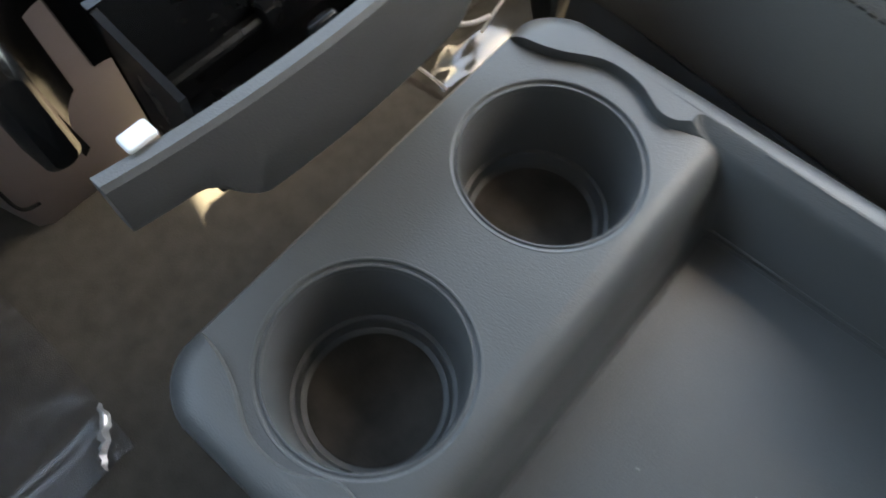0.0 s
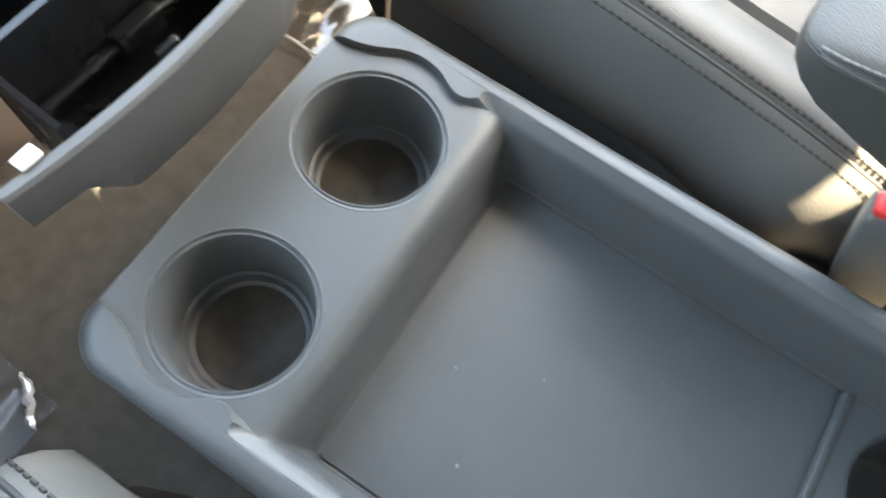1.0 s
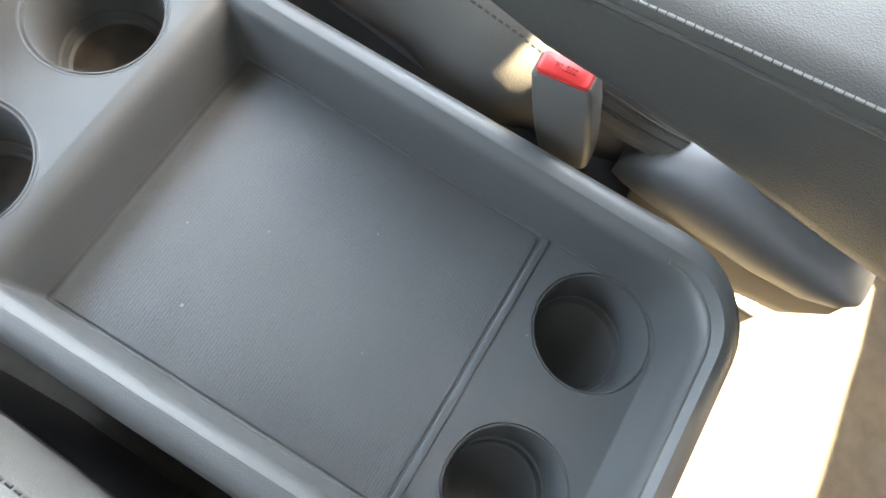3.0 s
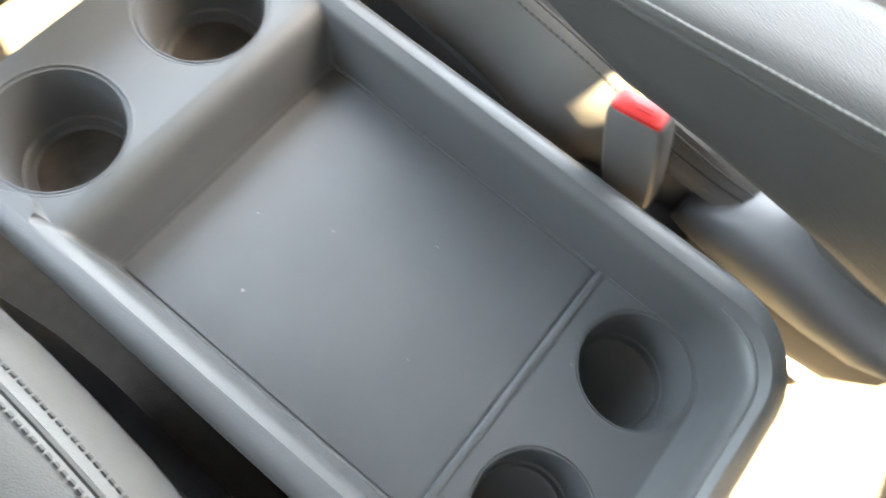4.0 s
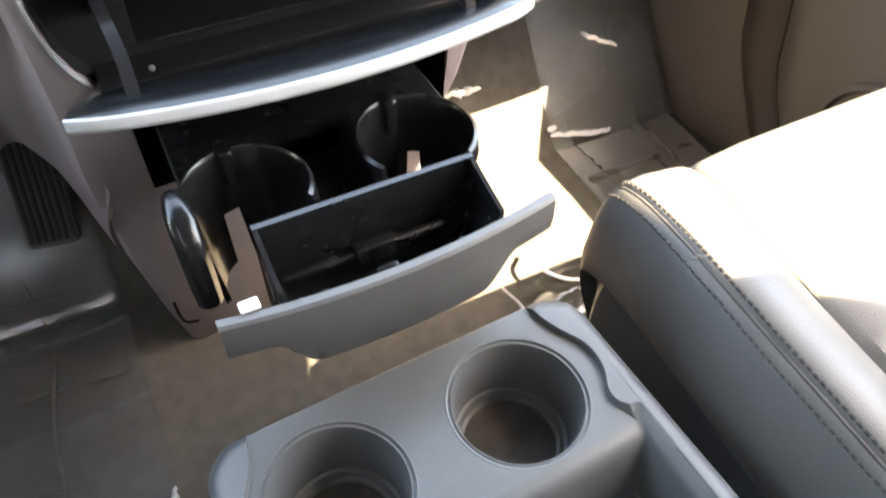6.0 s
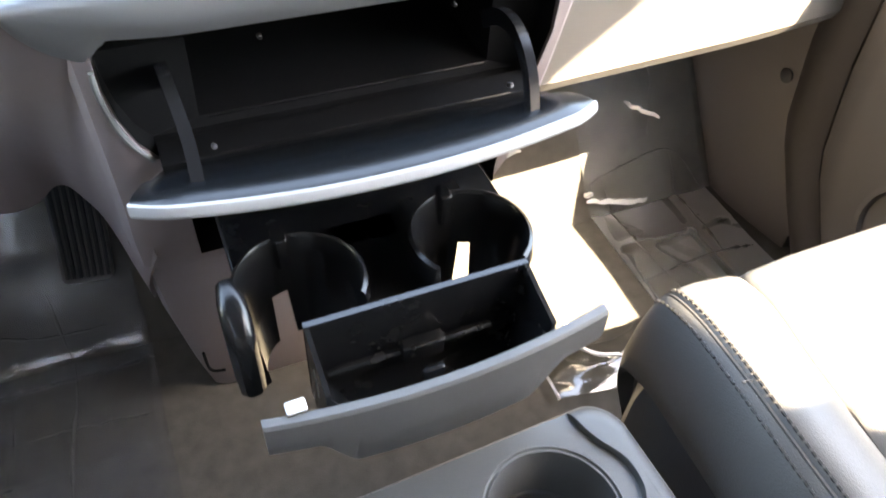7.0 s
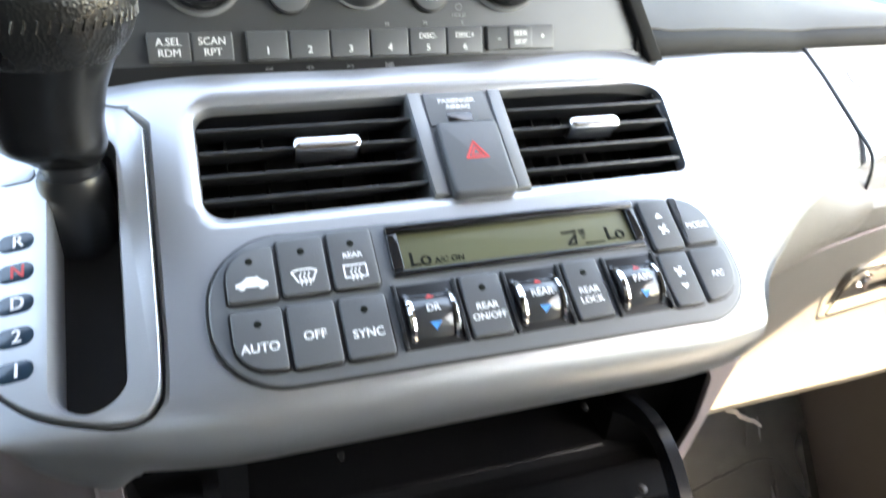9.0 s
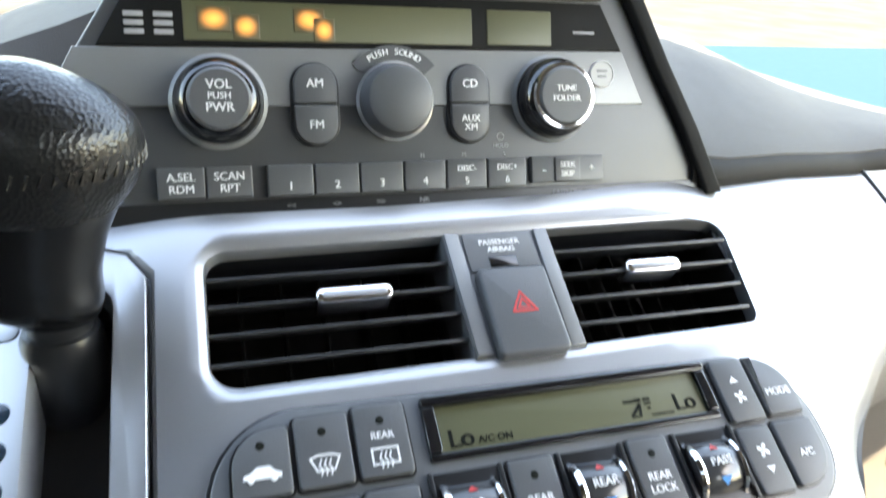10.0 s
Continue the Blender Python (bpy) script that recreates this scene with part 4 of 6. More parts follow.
# ---------- gear selector ----------
def gear():
    g = thing("gear_selector", "black leather gear lever in a silver slotted gate", "gear lever")
    c = Vector((-0.172, 0.085, 0))
    pts = [c + (p - c) * 0.972 for p in GATE]
    plate = loft([[PANEL @ Vector((p.x, p.y, h - 0.0015 - 0.252 * (-0.119 - p.x))) for p in [c + (q - c) * s for q in pts]] for h, s in ((-0.030, 1.0), (0.0, 1.0), (0.0010, 0.996), (0.0014, 0.988))], cap=True)
    ob = part("gate_plate", plate, SILVERB, g)
    slot = rrect(-0.1665, -0.1365, 0.004, 0.148, 0.0148, 0, 8)
    cut(ob, loft([[PANEL @ Vector((p.x, p.y, h)) for p in [Vector((-0.1515 + (q.x + 0.1515) * s, 0.076 + (q.y - 0.076) * (1 + (s - 1) * 0.25), 0)) for q in slot]] for h, s in ((-0.12, 1), (-0.016, 1), (-0.0125, 1.12), (0.02, 1.2))]))
    part("slot_liner", loft([[PANEL @ Vector((p.x * 1.0, p.y, h)) for p in rrect(-0.1715, -0.1315, -0.001, 0.153, 0.019, 0, 8)] for h in (-0.046, -0.042)]), BLACK, g)
    part("slot_wall", loft([[PANEL @ Vector((-0.1515 + (p.x + 0.1515) * s, 0.076 + (p.y - 0.076) * s, h)) for p in rrect(-0.1680, -0.1350, 0.0025, 0.1495, 0.0163, 0, 8)] for h, s in ((-0.044, 1.0), (-0.020, 1.0), (-0.020, 1.05), (-0.044, 1.05))], cap=False), BLACK, g)
    edge = loft([[PANEL @ Vector((q.x, q.y, h - 0.0032 - 0.252 * (-0.119 - q.x))) for q in [c + (p - c) * s for p in GATE]] for h, s in ((-0.020, 0.976), (-0.0050, 0.976), (-0.0050, 1.010), (-0.020, 1.010))], cap=False)
    part("gap_trim", edge, BLACK, g)
    for k, ch in enumerate(("R", "N", "D", "2", "1")):
        v = 0.0950 - 0.0165 * k
        at = frame_at(PANEL @ Vector((-0.1820, v, -0.0164)), (1, -0.12, 0.22), (0, 0.8725, 0.4886))
        w = part("position_window", slab(rrect(-0.0085, 0.0085, -0.0048, 0.0048, 0.0046, 0, 6), -0.002, 0.0008, 0.0003, at), WINDOWS, g)
        lettering(ch, 0.0092, at @ pose(0.001, 0, 0.0008), REDP if ch == "N" else WHITE, w)
    at = frame_at(PANEL @ Vector((-0.1820, 0.133, -0.0164)), (1, -0.12, 0.22), (0, 0.8725, 0.4886))
    part("lock_cover", slab(rrect(-0.009, 0.009, -0.0042, 0.0042, 0.0040, 0, 6), -0.002, 0.0010, 0.0004, at), SILVER, g)
    part("lock_rim", merge(lathe([(0.0090, -0.002), (0.0098, 0.0004), (0.0102, 0.0002), (0.0102, -0.002)], 24, at @ Matrix.Diagonal((1, 0.5, 1, 1)), cap=False)), BLACK, g)
    foot = Vector((-0.156, 0.4848, 0.6713))

    def grip(rows, squash=0.86, n=48):
        return loft([[foot + Vector((c + q * 1.04 * math.cos(2 * math.pi * k / n), squash * q * 1.04 * math.sin(2 * math.pi * k / n) - 0.06 * h, h * (0.85 if h > 0 else 1.0))) for k in range(n)] for h, c, q in rows])
    lever = part("lever", grip([(-0.045, 0, 0.0165), (0.002, 0, 0.0165), (0.007, 0, 0.0150), (0.0078, 0, 0.0128), (0.016, 0, 0.0138)], 1.0), BLACK, g)
    low = [(0.0130, 0, 0.0140), (0.0150, -0.0003, 0.0160), (0.0197, -0.0017, 0.0194), (0.026, -0.0050, 0.0236), (0.0364, -0.0058, 0.0246), (0.0455, -0.0052, 0.0252), (0.0606, -0.0040, 0.0274), (0.0758, -0.0010, 0.0302), (0.0800, 0.0, 0.0312)]
    part("collar", grip([tuple(p) for p in spline(low, 4)]), RINGB, lever, "smooth black plastic collar")
    high = [(0.0790, 0.0, 0.0316), (0.0812, 0.0, 0.0326), (0.0850, 0.0010, 0.0338), (0.0909, 0.0028, 0.0350), (0.1000, 0.0040, 0.0364), (0.1090, 0.0044, 0.0365), (0.1180, 0.0039, 0.0352), (0.1270, 0.0022, 0.0308), (0.1350, 0.0004, 0.0240), (0.1410, -0.0010, 0.0160), (0.1450, -0.0020, 0.0080), (0.1462, -0.0025, 0.0010)]
    part("knob", grip([tuple(p) for p in spline(high, 4)]), KNOB, lever, "grained black leather knob")
    zig = []
    for k in range(52):
        c = 2 * math.pi * k / 52
        zig.append(tube([foot + Vector((0.0040 + 0.0383 * math.cos(c + 0.05 * j), 0.86 * 0.0383 * math.sin(c + 0.05 * j) - 0.006, 0.0850 + 0.0050 * j)) for j in (0, 0.5, 1)], 0.0007, 5))
    part("stitching", merge(*zig), KNOB, lever)


# ---------- radio ----------
def radio_unit():
    r = thing("car_radio", "grey car radio with black knobs and amber-lit display", "car radio", at=RADIO)
    face = [(-0.200, -0.004), (0.2045, 0.002), (0.1870, 0.040), (0.1660, 0.080), (0.1480, 0.118), (0.1420, 0.132), (-0.118, 0.132), (-0.150, 0.080), (-0.178, 0.035)]
    part("faceplate", slab([Vector((*p, 0)) for p in face], -0.06, 0.0, 0.002), RADIOD, r)
    hood = [(0.2045, 0.000), (0.1870, 0.040), (0.1660, 0.080), (0.1480, 0.118), (0.1400, 0.135)]
    hl = [Vector((x, y, 0)) for x, y in hood] + [Vector((x + 0.011, y + 0.001, 0)) for x, y in hood[::-1]]
    part("hood_edge", slab(hl, -0.07, 0.006, 0.002), STRIP, r)
    part("upper_band", slab([Vector((*p, 0)) for p in ((-0.163, 0.0565), (0.1615, 0.0560), (0.1475, 0.0865), (-0.148, 0.0850))], -0.01, 0.0012, 0.0008), RADIOG, r, "lighter grey band")
    part("lower_strip", slab([Vector((*p, 0)) for p in ((-0.20, -0.004), (0.203, 0.000), (0.199, 0.0095), (-0.195, 0.0085))], -0.01, 0.0010, 0.0006), BLACK, r)
    dsp = part("display_strip", slab([Vector((*p, 0)) for p in ((-0.1375, 0.0858), (0.1465, 0.0870), (0.1330, 0.1135), (-0.122, 0.1135))], -0.01, 0.0016, 0.0006), STRIP, r)
    part("display", box(-0.0975, 0.0530, 0.0885, 0.1080, 0.001, 0.0021, 0.0006), LCD, dsp, "olive radio display")
    part("display", box(0.0620, 0.1010, 0.0890, 0.1080, 0.001, 0.0021, 0.0006), LCD, dsp)
    for x, w, v in ((-0.083, 0.016, 0.0990), (-0.0675, 0.013, 0.0955), (-0.036, 0.016, 0.0995), (-0.0285, 0.011, 0.0945)):
        part("lit_segment", box(x - w / 2, x + w / 2, v - 0.0062, v + 0.0062, 0.0019, 0.0024 + 0.00005 * (x > -0.07) + 0.00005 * (x > -0.03), 0.0008), AMBER, dsp, "glowing amber segment")
    for x in (-0.1200, -0.1065):
        part("mark", merge(*[box(x - 0.0045, x + 0.0045, 0.0910 + 0.0042 * k, 0.0935 + 0.0042 * k, 0.001, 0.0018, 0.0004) for k in range(3)]), GREYPRINT, dsp)
    part("mark", box(0.1150, 0.1290, 0.0960, 0.0976, 0.001, 0.0018, 0.0004), GREYPRINT, dsp)
    part("lid_edge", slab([Vector((*p, 0)) for p in ((-0.121, 0.1140), (0.1330, 0.1150), (0.1300, 0.1210), (-0.118, 0.1200))], -0.01, 0.006, 0.0015), RADIOG, r)
    T = 0.0040
    # presets
    for k in range(6):
        x = -0.0620 + 0.0242 * k
        b = part("preset_button", box(x + 0.0004, x + 0.0238, 0.0100, 0.0262, 0, T, 0.0012), RADIOB, r)
        if k < 4:
            lettering(str(k + 1), 0.0060, pose(x + 0.0121, 0.0150, T), WHITE, b)
        else:
            lettering(("DISC-", "DISC+")[k - 4], 0.0046, pose(x + 0.0121, 0.0212, T), WHITE, b)
            lettering(str(k + 1), 0.0056, pose(x + 0.0121, 0.0143, T), WHITE, b)
    for x0, a, e in ((-0.1150, "A.SEL", "RDM"), (-0.0918, "SCAN", "RPT")):
        b = part("mode_button", box(x0 + 0.0003, x0 + 0.0227, 0.0105, 0.0262, 0, T, 0.0010), RADIOB, r)
        lettering(a, 0.0058, pose(x0 + 0.0115, 0.0212, T), WHITE, b)
        lettering(e, 0.0058, pose(x0 + 0.0115, 0.0152, T), WHITE, b)
    b = part("seek_button", box(0.0865, 0.1330, 0.0115, 0.0265, 0, T - 0.0008, 0.0010), RADIOB, r)
    part("seek_plate", box(0.1010, 0.1170, 0.0120, 0.0260, 0.002, T + 0.0004, 0.0008), RADIOB, b)
    lettering("SEEK", 0.0046, pose(0.1090, 0.0214, T + 0.0004), WHITE, b)
    lettering("SKIP", 0.0046, pose(0.1090, 0.0162, T + 0.0004), WHITE, b)
    lettering("-", 0.008, pose(0.0945, 0.0190, T - 0.0008), WHITE, b)
    lettering("+", 0.006, pose(0.1250, 0.0192, T - 0.0008), WHITE, b)
    for x, w in ((-0.050, "<<"), (-0.026, "<>"), (-0.002, ">>"), (0.0225, "NR")):
        lettering(w, 0.0042, pose(x, 0.0048, 0.0011), GREYPRINT, r, name="legend")
    lettering("CATEGORY", 0.0036, pose(0.1100, 0.0055, 0.0011), GREYPRINT, r, name="legend")
    lettering("HOLD", 0.0034, pose(0.0690, 0.0335, 0.0001), GREYPRINT, r, name="legend")
    part("legend_ring", lathe([(0.0018, 0), (0.0018, 0.0003), (0.0023, 0.0003), (0.0023, 0)], 16, pose(0.0690, 0.0385, 0), cap=False), GREYPRINT, r)
    for x, w in ((0.0225, "H"), (0.0467, "M"), (0.0710, "S")):
        lettering(w, 0.0034, pose(x, 0.0290, 0.0001), GREYPRINT, r, name="legend")
    # rocker pairs
    for x, a, e in ((-0.0350, "AM", "FM"), (0.0500, "CD", "AUX|XM")):
        part("rocker_surround", slab(rrect(x - 0.0128, x + 0.0128, 0.0348, 0.0788, 0.0125, 0, 8), -0.004, 0.0016, 0.0008), BLACK, r)
        for lo, hi, w in ((0.0360, 0.0564, e), (0.0572, 0.0776, a)):
            rad = (0.0108, 0.0108, 0.001, 0.001) if lo < 0.05 else (0.001, 0.001, 0.0108, 0.0108)
            b = part("rocker_button", slab(rrect(x - 0.0112, x + 0.0112, lo, hi, rad, 0, 8), 0, 0.0046, 0.0010), DARK, r)
            ws = w.split("|")
            for i, q in enumerate(ws):
                lettering(q, 0.0062 if len(ws) == 1 else 0.0052, pose(x, (lo + hi) / 2 + (len(ws) - 1) * 0.0024 - i * 0.0048, 0.0046), WHITE, b)
    # knobs
    for x, v, R, words in ((-0.0830, 0.0585, 0.0205, ("VOL", "PUSH", "PWR")), (0.1010, 0.0595, 0.0215, ("TUNE", "FOLDER"))):
        part("knob_ring", lathe([(R + 0.003, 0), (R + 0.0035, 0.0015), (R + 0.0015, 0.003), (R, 0.002)], 48, pose(x, v, 0), cap=False), RADIOG, r)
        k = part("knob", lathe([(R, 0.0), (R + 0.0008, 0.004), (R + 0.0002, 0.010), (R - 0.0030, 0.0150), (R - 0.0055, 0.0165)], 56, pose(x, v, 0)), GLOSS, r, "gloss black rotary knob")
        part("knob_cap", lathe([(R - 0.0052, 0.0150), (R - 0.0055, 0.0190), (R - 0.0068, 0.0200), (0.001, 0.0203)], 48, pose(x, v, 0)), DARK, k)
        if words[0] == "TUNE":
            part("chrome_ring", lathe([(R - 0.0046, 0.0160), (R - 0.0030, 0.0168), (R - 0.0036, 0.0185), (R - 0.0052, 0.0186)], 56, pose(x, v, 0), cap=False), CHROME, k)
        for i, w in enumerate(words):
            lettering(w, 0.0046 if w == "PUSH" or len(words) == 2 else 0.0062, pose(x, v + (len(words) - 1) * 0.0027 - i * 0.0054 + 0.001, 0.0203), WHITE, k)
    k = part("knob", lathe([(0.0195, 0), (0.0195, 0.003), (0.0183, 0.012), (0.0170, 0.0150), (0.0145, 0.0162), (0.001, 0.0166)], 56, pose(0.0080, 0.0585, 0)), DARK, r, "plain charcoal rotary knob")
    part("chrome_ring", lathe([(0.0196, 0), (0.0212, 0.0006), (0.0212, 0.0022), (0.0198, 0.0028)], 56, pose(0.0080, 0.0585, 0), cap=False), SILVERB, k)
    arc = []
    for h in (0.0, 0.0022):
        o = [(math.radians(a), 0.0295) for a in range(40, 141, 5)] + [(math.radians(a), 0.0220) for a in range(140, 39, -5)]
        arc.append([Vector((0.0080 + q * math.cos(a), 0.0585 + q * math.sin(a), h)) for a, q in o])
    tag = part("sound_tag", loft(arc), DARK, r)
    for i, ch in enumerate("PUSH SOUND"):
        if ch != " ":
            a = 121 - i * 6.9
            lettering(ch, 0.0046, pose(0.0080 + 0.0258 * math.cos(radians(a)), 0.0585 + 0.0258 * math.sin(radians(a)), 0.0022, 0, 0, a - 90), WHITE, tag)
    part("scan_button", lathe([(0.0080, 0), (0.0080, 0.0018), (0.0075, 0.0024), (0.0072, 0.0024), (0.0070, 0.0020), (0.0010, 0.0020)], 32, pose(0.1335, 0.0735, 0)), WHITEB, r, "pale round button")
    for w, v in ((0.0070, 0.0754), (0.0058, 0.0722)):
        part("mark", box(0.1335 - w / 2, 0.1335 + w / 2, v - 0.0007, v + 0.0007, 0.0015, 0.0022, 0.0002), RADIOG, r)


# ---------- storage bin and its open lid ----------
ARMB = mat("worn_black_hinge_plastic", (0.012, 0.012, 0.013), 0.20, spec=0.3, grain=0.1, grain_scale=1500, blotch=0.1)


def storage_bin():
    b = thing("storage_bin", "black dashboard storage bin with its lid hanging open", "storage bin")
    ol = [(-0.1440, 0.572), (-0.1450, 0.545), (-0.1410, 0.520), (-0.1340, 0.500), (-0.1240, 0.4855), (0.1670, 0.4855), (0.1735, 0.505), (0.1800, 0.53), (0.1800, 0.572)]
    inn = [(-0.0880, 0.560), (-0.0885, 0.53), (-0.0890, 0.51), (-0.0895, 0.50), (-0.0895, 0.4905), (0.1430, 0.4905), (0.1430, 0.51), (0.1425, 0.53), (0.1420, 0.560)]
    secs = [[Vector((x, y, z)) for x, z in ol] for y in (0.3725, 0.395)] + [[Vector((x, y, z)) for x, z in inn] for y in (0.402, 0.52)]
    bm = loft(secs, cap=False)
    bm.faces.new([v for v in bm.verts][-9:])
    part("liner", bm, BINBLACK, b)
    part("front_step", box(-0.123, 0.166, 0.350, 0.378, 0.480, 0.4935, 0.002), BINBLACK, b)
    for y, z, r in ((0.3500, 0.4945, 0.0008), (0.3980, 0.4915, 0.0009)):
        part("floor_rib", tube([Vector((-0.084, y, z)), Vector((0.138, y, z))], r, 6), ARMB, b)
    # lid: bowed plate, leaning out and up from its hinge
    n = 30
    secs = []
    for i in range(n + 1):
        u = i / n
        x = -0.1455 + 0.3135 * u
        bow = 1 - (2 * u - 1) ** 2
        yf, zf = 0.274 - 0.019 * bow, 0.5305 - 0.002 * bow
        e = min(1.0, (min(u, 1 - u) + 0.015) / 0.075) ** 0.5
        xb = -0.124 + 0.288 * u
        yb, zb = 0.350, 0.490
        yf = yb - (yb - yf) * (0.80 + 0.20 * e)
        zf = zb + (zf - zb) * (0.80 + 0.20 * e)
        d = Vector((0, yf - yb, zf - zb))
        nrm = Vector((0, d.z, -d.y)).normalized()
        if nrm.z < 0:
            nrm = -nrm
        sec = []
        for s, h in ((0.0, 0.0), (0.25, 0.0005), (0.38, 0.001), (0.46, 0.006 * e), (0.56, 0.0085 * e), (0.80, 0.0070 * e), (0.90, 0.0040 * e), (0.945, 0.0010), (0.965, -0.0005), (0.965, -0.004), (0.96, -0.0070), (0.5, -0.009), (0.0, -0.009)):
            sec.append(Vector((xb + (x - xb) * s, 0, 0)) + Vector((0, yb, zb)) + d * s + nrm * h)
        secs.append(sec)
    lid = part("lid", loft(secs), LIDC, b, "open charcoal lid with silver lip")
    lip = []
    for q in secs:
        out = (q[6] - q[0]).normalized()
        up = out.cross(Vector((1, 0, 0)))
        up = (up if up.z > 0 else -up).normalized()
        base = q[8]
        lip.append([base + out * a + up * b for a, b in ((-0.0015, -0.0004), (0.0002, 0.0012), (0.0022, 0.0014), (0.0036, 0.0004), (0.0040, -0.0020), (0.0034, -0.0056), (0.0014, -0.0074), (-0.003, -0.0076))])
    part("lip", loft(lip), LIPM, lid)
    part("edge_trim", tube(spline([(-0.1475, 0.3690, 0.560), (-0.1480, 0.3690, 0.545), (-0.1440, 0.3690, 0.519), (-0.1368, 0.3690, 0.499), (-0.1275, 0.3690, 0.485)], 6), 0.0020, 8), RADIOG, b, "thin pale trim along the bin opening")
    for x, xl in ((-0.0985, -0.1045), (0.1370, 0.1205)):
        pts = spline([(x + 0.001, 0.400, 0.525), (x - 0.002, 0.372, 0.543), (x - 0.004, 0.345, 0.547), (x - 0.009, 0.315, 0.536), (xl, 0.292, 0.518)] if x > 0 else [(x - 0.010, 0.400, 0.522), (x - 0.009, 0.375, 0.543), (x - 0.007, 0.350, 0.541), (x - 0.005, 0.320, 0.529), (xl, 0.292, 0.516)], 5)
        secs = []
        for i, p in enumerate(pts):
            t = (pts[min(i + 1, len(pts) - 1)] - pts[max(i - 1, 0)]).normalized()
            nn = Vector((1, 0, 0)).cross(t).normalized()
            secs.append([p + Vector((sx * (0.0036 if x > 0 else 0.0040), 0, 0)) + nn * sn for sx, sn in ((-1, 0.0), (-0.8, 0.002), (0.8, 0.002), (1, 0.0), (1, -0.011), (-1, -0.011))])
        part("arm", loft(secs), ARMB, lid)
    for x in (-0.087, 0.139):
        part("pivot_pin", lathe([(0.002, -0.003), (0.0021, 0.001), (0.001, 0.0022)], 16, pose(x, 0.352, 0.500, 60, 0, 0)), DARK, b)
    for x in (-0.045, 0.090):
        part("bump_stop", lathe([(0.0017, -0.002), (0.0015, 0.001), (0.0007, 0.0015)], 14, pose(x, 0.3605, 0.571, 90, 0, 0)), BLACK, b)


# ---------- pulled-out drawer with cup rings ----------
def drawer():
    d = thing("cup_holder_drawer", "black cup holder drawer pulled out of the stack, grey front", "cup holder")
    n = 60
    secs = []
    for i in range(n + 1):
        u = i / n
        x = -0.1065 + 0.2195 * u
        bow = 1 - (2 * u - 1) ** 2
        y = 0.152 - 0.011 * bow
        zt = 0.4630 + 0.006 * u
        e = 0.0335
        k = min(1, max(0, (min(x + 0.080, 0.086 - x)) / 0.026))
        bel = (k * k * (3 - 2 * k)) * 0.032
        zb = zt - e - bel
        secs.append([Vector(p) for p in ((x, y, zt - 0.002), (x, y + 0.002, zt), (x, y + 0.007, zt), (x, y + 0.009, zt - 0.003), (x, y + 0.010 + bel * 0.12, zb + 0.004), (x, y + 0.008 + bel * 0.1, zb), (x, y + 0.003 + bel * 0.1, zb), (x, y + bel * 0.05, zb + 0.006), (x, y - 0.001, zt - e * 0.5))])
    part("front", loft(secs), DRAWG, d, "grey drawer front")
    x0, x1, y0, y1, zt, zb = -0.070, 0.077, 0.156, 0.200, 0.478, 0.415
    tray = part("ash_bin", merge(box(x0, x1, y0, y1 + 0.002, zb - 0.006, zb, 0.002),
                                 loft([[Vector((x, y, z)) for y, z in ((y1 - 0.003, zb), (y1 - 0.003, zt + 0.004), (y1 + 0.001, zt + 0.004), (y1 + 0.001, zb))] for x in (x0, x1)]),
                                 *[loft([[Vector((x, y, z)) for y, z in ((y0, zb), (y0, zt - 0.008), (y1 - 0.02, zt - 0.002), (y1, zt + 0.004), (y1, zb))] for x in xs]) for xs in ((x0, x0 + 0.003), (x1 - 0.003, x1))]), ASHB, d)
    part("divider", box(-0.006, 0.010, 0.166, 0.172, zb, zb + 0.028, 0.003), ASHB, tray)
    part("gusset", loft([[Vector(p) for p in ((x0 + 0.003, 0.160, zb), (x0 + 0.028, 0.163, zb), (x0 + 0.003, 0.163, zb + 0.040))], [Vector(p) for p in ((x0 + 0.003, 0.190, zb), (x0 + 0.012, 0.190, zb), (x0 + 0.003, 0.190, zb + 0.030))]]), ASHB, tray)
    part("gusset", loft([[Vector(p) for p in ((x1 - 0.003, 0.160, zb), (x1 - 0.028, 0.163, zb), (x1 - 0.003, 0.163, zb + 0.040))], [Vector(p) for p in ((x1 - 0.003, 0.190, zb), (x1 - 0.012, 0.190, zb), (x1 - 0.003, 0.190, zb + 0.030))]]), ASHB, tray)
    part("hinge", tube([(x0 + 0.01, 0.1925, zb + 0.020), (x1 - 0.025, 0.1925, zb + 0.020)], 0.0035, 10), ASHB, tray)
    part("hinge_block", box(-0.012, 0.018, 0.186, 0.196, zb + 0.014, zb + 0.028, 0.002), ASHB, tray)
    bay = [[Vector((x, y, z)) for x, z in ((-0.1135, 0.3765), (0.1495, 0.3765), (0.1495, 0.4715), (-0.1135, 0.4715))] for y in (0.376, 0.555)]
    bay.append([p.lerp(Vector((0, 0.555, 0.43)), 0.99) for p in bay[-1]])
    part("bay_liner", loft(bay, cap=False), BINBLACK, d)
    # carrier plate and the two open rings
    part("carrier", merge(box(-0.098, 0.105, 0.275, 0.385, 0.440, 0.452, 0.003), box(-0.112, 0.148, 0.380, 0.50, 0.438, 0.450, 0.003), box(-0.030, 0.022, 0.200, 0.30, 0.420, 0.452, 0.004)), ASHB, d)
